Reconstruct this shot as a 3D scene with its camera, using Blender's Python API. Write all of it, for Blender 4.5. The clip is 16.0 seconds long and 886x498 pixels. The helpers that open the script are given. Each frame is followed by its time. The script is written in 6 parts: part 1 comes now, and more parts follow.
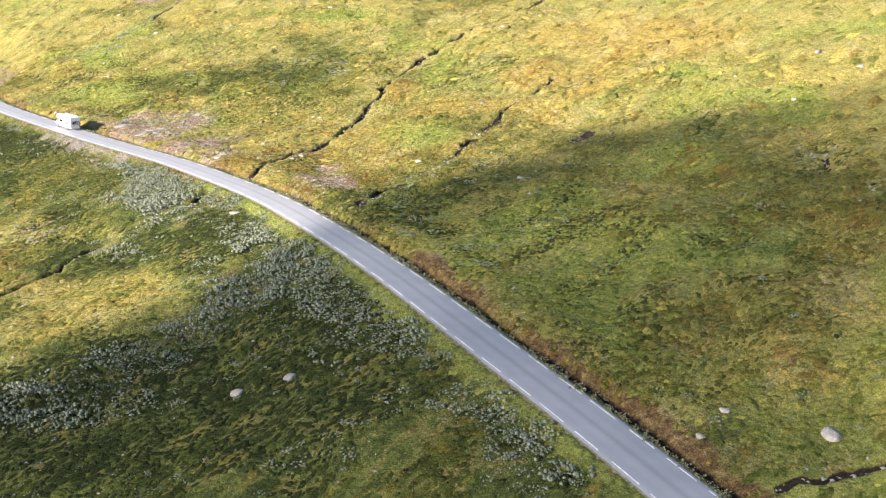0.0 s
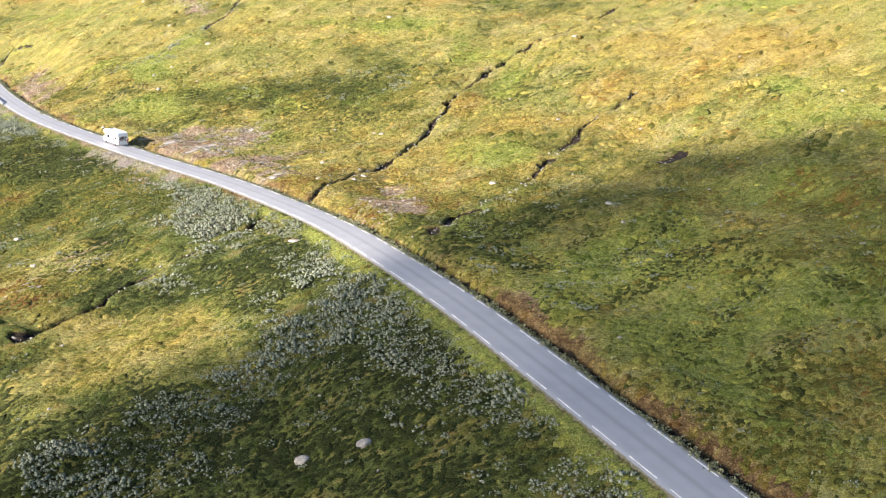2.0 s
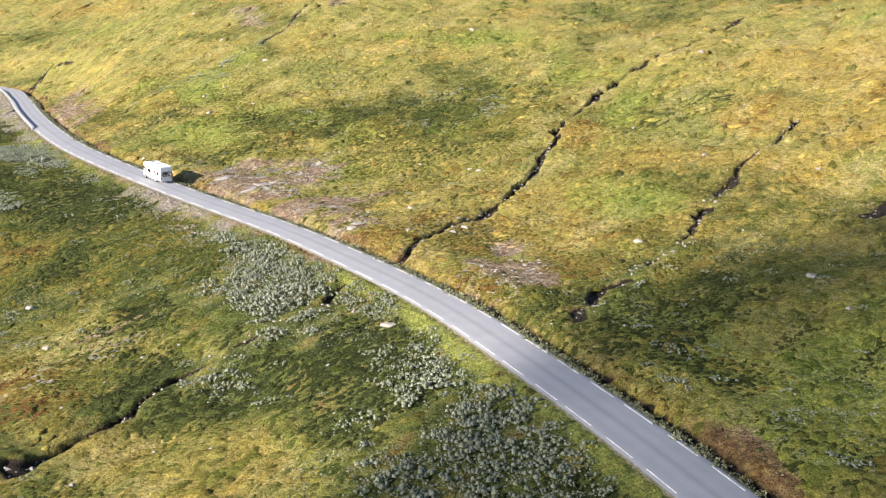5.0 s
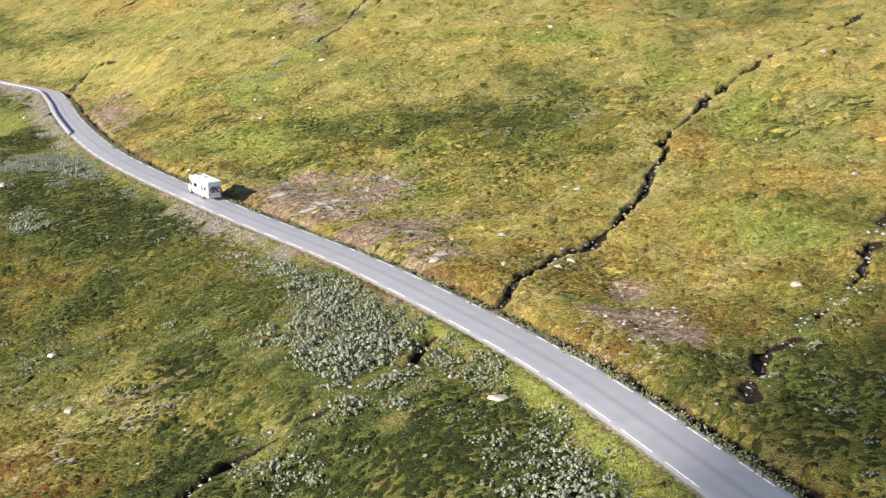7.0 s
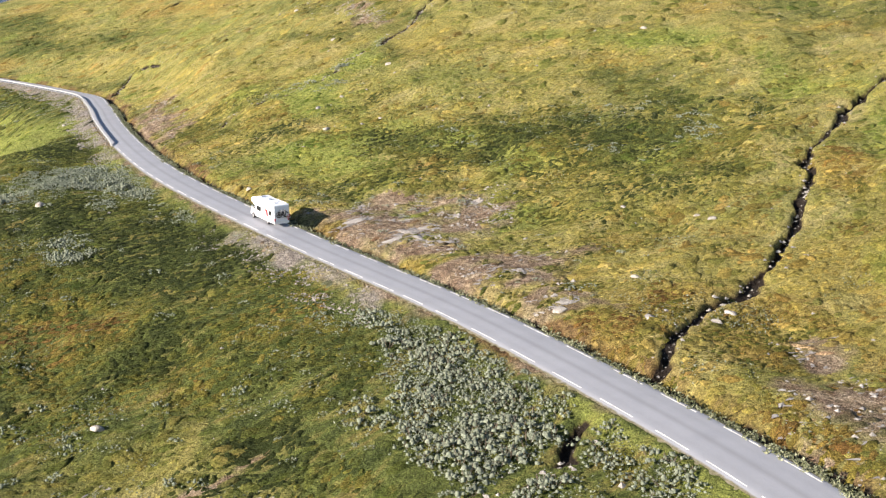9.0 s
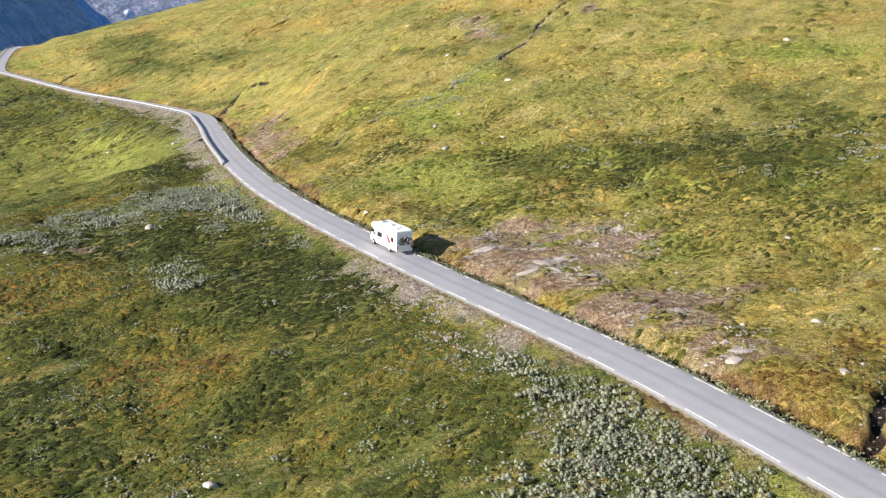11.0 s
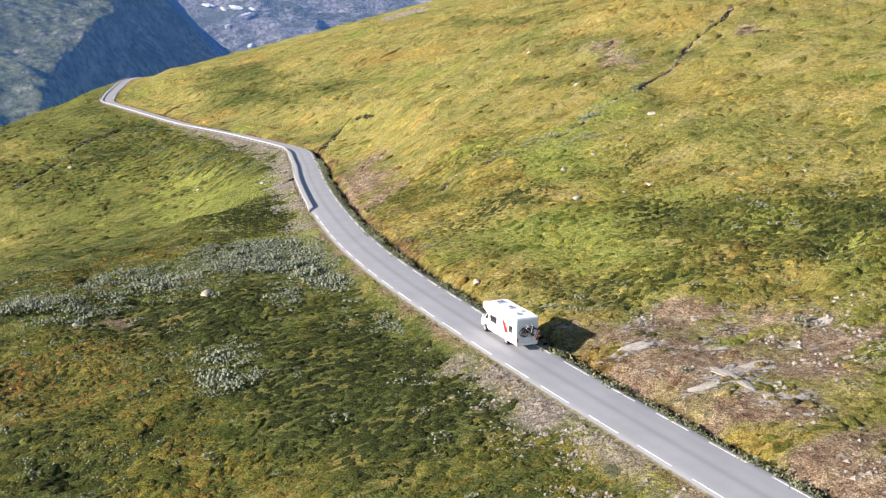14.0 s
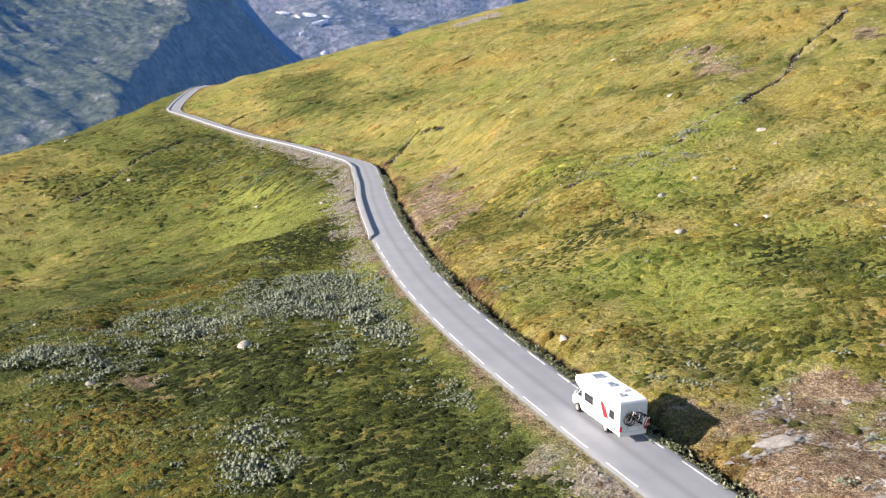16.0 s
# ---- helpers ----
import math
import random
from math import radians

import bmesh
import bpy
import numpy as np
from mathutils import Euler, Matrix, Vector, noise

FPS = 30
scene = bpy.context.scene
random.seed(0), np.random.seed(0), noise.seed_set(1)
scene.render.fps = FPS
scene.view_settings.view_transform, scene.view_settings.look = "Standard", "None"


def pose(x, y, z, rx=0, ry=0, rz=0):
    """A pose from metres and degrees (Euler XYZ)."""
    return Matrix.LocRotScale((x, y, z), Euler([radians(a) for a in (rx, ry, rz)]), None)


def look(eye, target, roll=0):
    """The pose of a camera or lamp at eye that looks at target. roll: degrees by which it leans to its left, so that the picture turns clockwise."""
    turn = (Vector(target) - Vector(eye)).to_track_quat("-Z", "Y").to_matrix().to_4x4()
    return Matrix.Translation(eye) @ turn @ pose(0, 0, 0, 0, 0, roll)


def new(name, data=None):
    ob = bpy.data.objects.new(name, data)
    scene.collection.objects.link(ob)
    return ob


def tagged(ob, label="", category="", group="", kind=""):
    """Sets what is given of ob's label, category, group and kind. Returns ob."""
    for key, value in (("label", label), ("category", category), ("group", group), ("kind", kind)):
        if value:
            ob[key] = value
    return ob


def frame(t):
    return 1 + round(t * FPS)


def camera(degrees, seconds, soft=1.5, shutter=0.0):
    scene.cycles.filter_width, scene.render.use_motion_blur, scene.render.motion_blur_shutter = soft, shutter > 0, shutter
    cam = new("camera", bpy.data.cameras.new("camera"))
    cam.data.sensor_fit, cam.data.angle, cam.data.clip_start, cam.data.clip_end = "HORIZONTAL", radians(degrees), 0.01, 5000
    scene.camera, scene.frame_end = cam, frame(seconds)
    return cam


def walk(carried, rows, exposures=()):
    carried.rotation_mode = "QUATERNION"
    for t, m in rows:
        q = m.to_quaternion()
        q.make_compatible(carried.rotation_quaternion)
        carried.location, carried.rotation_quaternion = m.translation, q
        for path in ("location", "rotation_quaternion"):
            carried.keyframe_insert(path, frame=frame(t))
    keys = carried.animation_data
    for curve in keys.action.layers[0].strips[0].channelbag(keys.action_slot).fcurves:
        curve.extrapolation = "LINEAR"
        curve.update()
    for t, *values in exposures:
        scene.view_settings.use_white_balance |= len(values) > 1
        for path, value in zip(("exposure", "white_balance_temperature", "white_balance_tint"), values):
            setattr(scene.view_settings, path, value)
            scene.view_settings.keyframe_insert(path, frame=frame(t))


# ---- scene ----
# camera: seconds, place in metres, yaw to the left, pitch, roll
cam = camera(48.2, 16.0, 1.3)
ROWS = [
    (0.0, -0.05, -0.07, 45.0, -0.17, -13.91, -0.83),
    (0.5, -0.94, 3.53, 44.97, 0.84, -13.91, -0.9),
    (1.0, -2.04, 7.1, 44.85, 1.58, -13.73, -0.99),
    (1.5, -3.52, 11.12, 44.7, 2.03, -13.51, -0.97),
    (2.0, -5.33, 15.78, 44.45, 2.38, -13.25, -0.93),
    (2.5, -7.24, 21.15, 44.18, 2.74, -13.05, -0.92),
    (3.0, -9.29, 27.11, 43.9, 3.07, -12.83, -0.9),
    (3.5, -11.38, 33.64, 43.68, 3.39, -12.65, -0.85),
    (4.0, -13.77, 40.4, 43.69, 3.63, -12.47, -0.9),
    (6.5, -23.77, 69.66, 43.06, 7.14, -12.18, -0.89),
    (7.0, -26.71, 75.45, 42.81, 7.35, -12.16, -0.87),
    (7.5, -29.68, 81.48, 42.7, 7.65, -12.01, -0.83),
    (8.0, -32.71, 87.24, 42.64, 8.05, -11.96, -0.74),
    (10.5, -44.25, 103.15, 42.0, 12.91, -11.32, -1.01),
    (11.0, -45.22, 105.73, 41.76, 14.73, -10.77, -1.03),
    (11.5, -46.22, 109.25, 41.55, 16.29, -10.29, -0.96),
    (12.0, -47.35, 113.61, 41.32, 17.43, -9.87, -0.84),
    (12.5, -48.79, 118.59, 41.09, 18.37, -9.49, -0.81),
    (13.0, -50.65, 124.22, 40.85, 19.18, -9.19, -0.79),
    (13.5, -53.0, 129.92, 40.96, 20.19, -8.83, -0.79),
    (14.0, -55.18, 135.05, 41.13, 21.24, -8.78, -0.79),
    (14.5, -56.86, 139.13, 41.4, 22.23, -8.76, -0.81),
    (15.0, -58.37, 142.78, 41.64, 23.39, -8.86, -0.81),
    (15.5, -60.26, 146.94, 41.87, 24.48, -8.61, -0.8),
    (16.0, -62.53, 151.48, 42.19, 25.32, -8.37, -0.82),
]
EXPOSURES = [(0.0, 2.32), (4.0, 2.1), (8.0, 1.82), (16.0, 1.78)]
walk(cam, [(t, pose(x, y, z, 90 + pitch, 0, yaw) @ pose(0, 0, 0, 0, 0, roll)) for t, x, y, z, yaw, pitch, roll in ROWS], EXPOSURES)

# ---- light ----
SUN_FROM = Vector((-0.78, -0.62, 0.0)).normalized()
SUN_HEIGHT = radians(21.5)
world = bpy.data.worlds.new("world")
scene.world = world
world.use_nodes = True
wn = world.node_tree.nodes
sky = wn.new("ShaderNodeTexSky")
sky.sky_type = 'NISHITA'
sky.sun_disc = False
sky.sun_elevation = SUN_HEIGHT
sky.sun_rotation = math.atan2(SUN_FROM.x, SUN_FROM.y)
sky.altitude = 900
wn["Background"].inputs["Strength"].default_value = 0.064
world.node_tree.links.new(sky.outputs[0], wn["Background"].inputs["Color"])
sun_data = bpy.data.lights.new("sun", 'SUN')
sun_data.energy = 5.06
sun_data.angle = radians(0.55)
sun_data.color = (1.0, 0.88, 0.766)
sun = new("sun", sun_data)
way = Vector((SUN_FROM.x * math.cos(SUN_HEIGHT), SUN_FROM.y * math.cos(SUN_HEIGHT), math.sin(SUN_HEIGHT)))
sun.matrix_world = look(way * 900, (0, 0, 0))

# ---- materials ----
def mat(name, rough=0.8, metal=0.0, spec=0.3):
    m = bpy.data.materials.new(name)
    m.use_nodes = True
    b = m.node_tree.nodes["Principled BSDF"]
    b.inputs["Roughness"].default_value = rough
    b.inputs["Metallic"].default_value = metal
    b.inputs["Specular IOR Level"].default_value = spec
    return m, m.node_tree.nodes, m.node_tree.links, b


def noise_at(n, l, co, scale, detail=4.0, rough=0.55, warp=0.0):
    t = n.new("ShaderNodeTexNoise")
    t.inputs["Scale"].default_value = scale
    t.inputs["Detail"].default_value = detail
    t.inputs["Roughness"].default_value = rough
    t.inputs["Distortion"].default_value = warp
    l.new(co, t.inputs["Vector"])
    return t.outputs["Fac"]


def ramp(n, l, fac, stops):
    r = n.new("ShaderNodeValToRGB")
    while len(r.color_ramp.elements) < len(stops):
        r.color_ramp.elements.new(0.5)
    for e, (p, c) in zip(r.color_ramp.elements, stops):
        e.position = p
        e.color = (*c, 1) if len(c) == 3 else c
    l.new(fac, r.inputs["Fac"])
    return r.outputs["Color"]


def mix(n, l, fac, a, b, how='MIX'):
    m = n.new("ShaderNodeMix")
    m.data_type, m.blend_type = 'RGBA', how
    for value, socket in ((fac, m.inputs[0]), (a, m.inputs[6]), (b, m.inputs[7])):
        if isinstance(value, bpy.types.NodeSocket):
            l.new(value, socket)
        elif isinstance(value, tuple):
            socket.default_value = (*value, 1)
        else:
            socket.default_value = value
    return m.outputs[2]


def bump(n, l, height, b, strength, distance):
    k = n.new("ShaderNodeBump")
    k.inputs["Strength"].default_value = strength
    k.inputs["Distance"].default_value = distance
    l.new(height, k.inputs["Height"])
    l.new(k.outputs["Normal"], b.inputs["Normal"])


def place(n):
    return n.new("ShaderNodeTexCoord").outputs["Object"]


def times(n, l, a, b, how='MULTIPLY'):
    m = n.new("ShaderNodeMath")
    m.operation = how
    for value, socket in ((a, m.inputs[0]), (b, m.inputs[1])):
        if isinstance(value, bpy.types.NodeSocket):
            l.new(value, socket)
        else:
            socket.default_value = value
    return m.outputs[0]


def plain(name, color, rough=0.5, metal=0.0, spec=0.4, vary=0.12, scale=8.0):
    m, n, l, b = mat(name, rough, metal, spec)
    f = noise_at(n, l, place(n), scale, 5)
    dark = tuple(max(0.0, c * (1 - vary)) for c in color)
    light = tuple(min(1.0, c * (1 + vary)) for c in color)
    l.new(ramp(n, l, f, [(0.3, dark), (0.7, light)]), b.inputs["Base Color"])
    return m


def ground_material(name="moor", tufts=False):
    m, n, l, b = mat(name, 0.95, 0.0, 0.05)
    co = place(n)
    big = noise_at(n, l, co, 0.035, 3, 0.6, 0.4)
    mid = noise_at(n, l, co, 0.16, 5, 0.65, 0.6)
    tuft = noise_at(n, l, co, 0.9, 5, 0.7, 0.3)
    grain = noise_at(n, l, co, 7.5, 4, 0.75)
    a = ramp(n, l, mid, [(0.28, (0.115, 0.108, 0.034)), (0.45, (0.174, 0.155, 0.048)), (0.6, (0.23, 0.19, 0.062)), (0.76, (0.28, 0.224, 0.096))])
    g = ramp(n, l, mid, [(0.3, (0.088, 0.097, 0.033)), (0.55, (0.142, 0.146, 0.045)), (0.75, (0.206, 0.185, 0.066))])
    c = mix(n, l, ramp(n, l, big, [(0.32, (0, 0, 0)), (0.68, (1, 1, 1))]), g, a)
    zone = n.new("ShaderNodeVertexColor")
    zone.layer_name = "zone"
    sep = n.new("ShaderNodeSeparateColor")
    l.new(zone.outputs["Color"], sep.inputs["Color"])
    blotch = noise_at(n, l, co, 0.33, 4, 0.6, 0.5)
    rag = times(n, l, times(n, l, times(n, l, tuft, 0.35), times(n, l, blotch, 0.35), 'ADD'), times(n, l, mid, 0.3), 'ADD')

    def patch(channel, base, color):
        f = times(n, l, times(n, l, channel, 1.25), times(n, l, times(n, l, rag, -1.35), 0.35, 'ADD'), 'ADD')
        f = times(n, l, f, 2.2)
        k = n.new("ShaderNodeClamp")
        l.new(f, k.inputs[0])
        return mix(n, l, k.outputs[0], base, color)

    run = n.new("ShaderNodeMapping")
    run.vector_type = 'TEXTURE'
    run.inputs["Rotation"].default_value = (0, 0, radians(48))
    run.inputs["Scale"].default_value = (9.0, 2.6, 4.0)
    l.new(co, run.inputs["Vector"])
    rill = times(n, l, times(n, l, noise_at(n, l, run.outputs[0], 1.0, 5, 0.65, 0.6), 0.7), times(n, l, blotch, 0.3), 'ADD')
    heath = ramp(n, l, rill, [(0.34, (0.029, 0.037, 0.013)), (0.44, (0.045, 0.057, 0.018)), (0.52, (0.074, 0.087, 0.025)), (0.6, (0.13, 0.117, 0.04)), (0.68, (0.12, 0.076, 0.03))])
    lush = ramp(n, l, tuft, [(0.3, (0.1, 0.121, 0.032)), (0.7, (0.192, 0.204, 0.054))])
    soil = ramp(n, l, times(n, l, times(n, l, tuft, 0.4), times(n, l, grain, 0.6), 'ADD'), [(0.25, (0.06, 0.045, 0.03)), (0.42, (0.14, 0.105, 0.07)), (0.55, (0.21, 0.17, 0.125)), (0.67, (0.32, 0.295, 0.26))])
    worn = noise_at(n, l, co, 0.5, 6, 0.72, 0.8)
    ground_ = ramp(n, l, worn, [(0.34, (0.56, 0.49, 0.5)), (0.46, (0.76, 0.7, 0.7)), (0.54, (0.96, 0.92, 0.9)), (0.62, (1.3, 1.3, 1.3)), (0.72, (1.6, 1.6, 1.62))])
    soil = mix(n, l, 1.0, soil, ground_, 'MULTIPLY')
    rust = n.new("ShaderNodeAttribute")
    rust.attribute_name = "ochre"
    gold = ramp(n, l, tuft, [(0.3, (0.133, 0.102, 0.032)), (0.55, (0.203, 0.159, 0.047)), (0.75, (0.27, 0.21, 0.078))])
    c = patch(rust.outputs["Fac"], c, gold)
    lie = n.new("ShaderNodeMapping")
    lie.vector_type = 'TEXTURE'
    lie.inputs["Rotation"].default_value = (0, 0, radians(48))
    lie.inputs["Scale"].default_value = (13.0, 5.5, 9.0)
    l.new(co, lie.inputs["Vector"])
    streak = noise_at(n, l, lie.outputs[0], 1.0, 5, 0.65, 0.5)
    c = mix(n, l, ramp(n, l, streak, [(0.5, (0, 0, 0)), (0.68, (0.5, 0.5, 0.5))]), c, ramp(n, l, tuft, [(0.3, (0.185, 0.16, 0.068)), (0.7, (0.31, 0.275, 0.15))]))
    c = patch(sep.outputs["Green"], c, heath)
    c = patch(sep.outputs["Blue"], c, lush)
    bank = ramp(n, l, tuft, [(0.28, (0.038, 0.022, 0.012)), (0.48, (0.092, 0.058, 0.026)), (0.62, (0.155, 0.108, 0.044)), (0.74, (0.25, 0.2, 0.14))])
    c = patch(sep.outputs["Red"], c, mix(n, l, ramp(n, l, rust.outputs["Fac"], [(0.12, (0, 0, 0)), (0.38, (0.9, 0.9, 0.9))]), soil, bank))
    grit = ramp(n, l, noise_at(n, l, co, 2.6, 5, 0.7), [(0.3, (0.085, 0.072, 0.064)), (0.5, (0.155, 0.138, 0.125)), (0.7, (0.25, 0.232, 0.215))])
    c = patch(zone.outputs["Alpha"], c, grit)
    shade = ramp(n, l, grain, [(0.33, (0.38, 0.39, 0.37)), (0.48, (0.88, 0.88, 0.88)), (0.64, (1.62, 1.58, 1.5))])
    c = mix(n, l, 1.0, c, shade, 'MULTIPLY')
    clump = noise_at(n, l, co, 2.1, 4, 0.7, 0.4)
    c = mix(n, l, 1.0, c, ramp(n, l, clump, [(0.34, (0.63, 0.64, 0.62)), (0.5, (1.0, 1.0, 1.0)), (0.66, (1.36, 1.34, 1.29))]), 'MULTIPLY')
    wet = n.new("ShaderNodeAttribute")
    wet.attribute_name = "cut"
    # Dark for gully peat; along the roadside ditch it also paints in shade.
    peat = times(n, l, wet.outputs["Fac"], times(n, l, times(n, l, tuft, 0.55), -0.28, 'ADD'), 'ADD')
    c = mix(n, l, ramp(n, l, peat, [(0.36, (0, 0, 0)), (0.52, (0.7, 0.7, 0.7))]), c, (0.05, 0.034, 0.02))
    c = mix(n, l, ramp(n, l, peat, [(0.5, (0, 0, 0)), (0.6, (1, 1, 1))]), c, (0.018, 0.014, 0.011))
    if tufts:
        own = n.new("ShaderNodeAttribute")
        own.attribute_name = "plant"
        c = mix(n, l, 1.0, c, ramp(n, l, own.outputs["Fac"], [(0.0, (0.62, 0.75, 0.6)), (0.3, (0.95, 1.0, 0.9)), (0.55, (1.1, 1.08, 0.95)), (0.8, (1.28, 1.2, 1.1)), (1.0, (0.95, 0.78, 0.7))]), 'MULTIPLY')
        isle = n.new("ShaderNodeNewGeometry").outputs["Random Per Island"]
        c = mix(n, l, 1.0, c, ramp(n, l, isle, [(0.0, (0.72, 0.75, 0.7)), (0.9, (1.18, 1.16, 1.12)), (0.95, (1.4, 1.34, 1.3)), (1.0, (1.5, 1.42, 1.4))]), 'MULTIPLY')
        glow = n.new("ShaderNodeBsdfTranslucent")
        l.new(c, glow.inputs["Color"])
        both = n.new("ShaderNodeMixShader")
        both.inputs["Fac"].default_value = 0.22
        l.new(b.outputs[0], both.inputs[1])
        l.new(glow.outputs[0], both.inputs[2])
        l.new(both.outputs[0], n["Material Output"].inputs["Surface"])
        l.new(c, b.inputs["Base Color"])
        h = times(n, l, times(n, l, noise_at(n, l, co, 2.2, 3, 0.6), 1.4), times(n, l, grain, 0.9), 'ADD')
        bump(n, l, h, b, 0.9, 0.3)
        return m
    l.new(ramp(n, l, wet.outputs["Fac"], [(0.5, (0.95, 0.95, 0.95)), (1.0, (0.4, 0.4, 0.4))]), b.inputs["Roughness"])
    l.new(c, b.inputs["Base Color"])
    h = times(n, l, times(n, l, tuft, 1.6), times(n, l, grain, 0.5), 'ADD')
    bump(n, l, h, b, 0.9, 0.5)
    return m


def asphalt_material():
    m, n, l, b = mat("asphalt", 0.8, 0.0, 0.35)
    co = place(n)
    c = ramp(n, l, noise_at(n, l, co, 0.35, 5, 0.6), [(0.3, (0.174, 0.184, 0.212)), (0.7, (0.215, 0.226, 0.256))])
    c = mix(n, l, ramp(n, l, noise_at(n, l, co, 30.0, 3, 0.7), [(0.35, (0, 0, 0)), (0.7, (0.45, 0.45, 0.45))]), c, (0.32, 0.32, 0.32))
    track = n.new("ShaderNodeAttribute")
    track.attribute_name = "track"
    c = mix(n, l, times(n, l, track.outputs["Fac"], 0.45), c, (0.12, 0.12, 0.13))
    edge = n.new("ShaderNodeAttribute")
    edge.attribute_name = "crumble"
    worn = times(n, l, edge.outputs["Fac"], times(n, l, noise_at(n, l, co, 1.6, 4, 0.7), 2.0))
    c = mix(n, l, ramp(n, l, worn, [(0.12, (0, 0, 0)), (0.4, (1, 1, 1))]), c, ramp(n, l, noise_at(n, l, co, 3.0, 5, 0.7), [(0.35, (0.07, 0.065, 0.035)), (0.55, (0.13, 0.115, 0.07)), (0.7, (0.2, 0.18, 0.15))]))
    l.new(c, b.inputs["Base Color"])
    bump(n, l, noise_at(n, l, co, 60.0, 2), b, 0.25, 0.01)
    return m


def leaf_material(name, dark, light, rough=0.85, glow_=0.2, mottle=0.5):
    m, n, l, b = mat(name, rough, 0.0, 0.07)
    own = n.new("ShaderNodeNewGeometry").outputs["Random Per Island"]
    c = ramp(n, l, own, [(0.0, dark), (1.0, light)])
    big = noise_at(n, l, place(n), 1.3, 3)
    c = mix(n, l, ramp(n, l, big, [(0.35, (0, 0, 0)), (0.7, (0.6, 0.6, 0.6))]), c, tuple(0.8 * v for v in dark))
    c = mix(n, l, 1.0, c, ramp(n, l, noise_at(n, l, place(n), 8.0, 3, 0.7), [(0.34, (1 - mottle,) * 3), (0.5, (1, 1, 1)), (0.66, (1 + 0.75 * mottle,) * 3)]), 'MULTIPLY')
    l.new(c, b.inputs["Base Color"])
    glow = n.new("ShaderNodeBsdfTranslucent")
    l.new(c, glow.inputs["Color"])
    both = n.new("ShaderNodeMixShader")
    both.inputs["Fac"].default_value = glow_
    l.new(b.outputs[0], both.inputs[1])
    l.new(glow.outputs[0], both.inputs[2])
    l.new(both.outputs[0], n["Material Output"].inputs["Surface"])
    return m


def shrub_material(name):
    """Leaves whose tone goes with the shrub: dark birch, green bilberry, olive, yellow and rusty ones."""
    m = leaf_material(name, (0.05, 0.06, 0.015), (0.13, 0.13, 0.035))
    n, l = m.node_tree.nodes, m.node_tree.links
    own = n.new("ShaderNodeAttribute")
    own.attribute_name = "plant"
    c = ramp(n, l, own.outputs["Fac"], SHRUB_TONES)
    isle = n.new("ShaderNodeNewGeometry").outputs["Random Per Island"]
    c = mix(n, l, 1.0, c, ramp(n, l, isle, [(0.0, (0.74, 0.74, 0.74)), (1.0, (1.24, 1.24, 1.2))]), 'MULTIPLY')
    l.new(c, n["Principled BSDF"].inputs["Base Color"])
    l.new(c, n["Translucent BSDF"].inputs["Color"])
    co = place(n)
    h = times(n, l, times(n, l, noise_at(n, l, co, 2.6, 3, 0.6), 1.5), noise_at(n, l, co, 8.0, 3, 0.7), 'ADD')
    bump(n, l, h, n["Principled BSDF"], 1.0, 0.28)
    c = mix(n, l, 1.0, c, ramp(n, l, noise_at(n, l, co, 9.5, 4, 0.8), [(0.34, (0.33, 0.33, 0.31)), (0.5, (0.97, 0.97, 0.94)), (0.64, (2.05, 1.98, 1.78))]), 'MULTIPLY')
    l.new(c, n["Principled BSDF"].inputs["Base Color"])
    return m


SHRUB_TONES = [(0.0, (0.026, 0.034, 0.011)), (0.25, (0.05, 0.06, 0.016)), (0.45, (0.097, 0.096, 0.021)), (0.62, (0.13, 0.111, 0.027)), (0.82, (0.142, 0.098, 0.028)), (1.0, (0.118, 0.064, 0.022))]


def rock_material(name, dark, light, spot):
    m, n, l, b = mat(name, 0.9, 0.0, 0.25)
    co = place(n)
    c = ramp(n, l, noise_at(n, l, co, 1.7, 6, 0.65, 0.5), [(0.3, dark), (0.65, light)])
    lich = ramp(n, l, noise_at(n, l, co, 7.0, 4, 0.6), [(0.56, (0, 0, 0)), (0.64, (0.8, 0.8, 0.8))])
    c = mix(n, l, lich, c, spot)
    own = n.new("ShaderNodeObjectInfo").outputs["Random"]
    c = mix(n, l, 1.0, c, ramp(n, l, own, [(0.0, (0.75, 0.75, 0.78)), (1.0, (1.2, 1.15, 1.1))]), 'MULTIPLY')
    l.new(c, b.inputs["Base Color"])
    bump(n, l, noise_at(n, l, co, 5.0, 8, 0.7), b, 0.7, 0.12)
    return m


M_GROUND = ground_material()
M_TUFT = ground_material("moor_tufts", True)
M_WILLOW = leaf_material("willow_leaves", (0.142, 0.162, 0.118), (0.248, 0.272, 0.212), 0.9, 0.3, 0.4)
M_VERGE = leaf_material("verge_weeds", (0.09, 0.1, 0.05), (0.27, 0.28, 0.19))
M_HEATH = shrub_material("heath_cover")
M_STEM = plain("bark", (0.09, 0.07, 0.05), 0.9)
M_ROCK = rock_material("boulder_stone", (0.13, 0.122, 0.115), (0.27, 0.26, 0.24), (0.38, 0.365, 0.33))
M_GRAVEL = rock_material("blasted_stone", (0.12, 0.11, 0.1), (0.25, 0.23, 0.21), (0.33, 0.31, 0.28))
M_STEEL = plain("galvanised_steel", (0.33, 0.335, 0.34), 0.6, 0.5, 0.4, 0.2, 3.0)
M_SLAB = rock_material("pale_bedrock", (0.18, 0.165, 0.148), (0.315, 0.3, 0.275), (0.39, 0.372, 0.34))
M_ASPHALT = asphalt_material()
M_LINE = plain("road_paint", (0.62, 0.61, 0.57), 0.7, 0, 0.3, 0.25, 3.0)

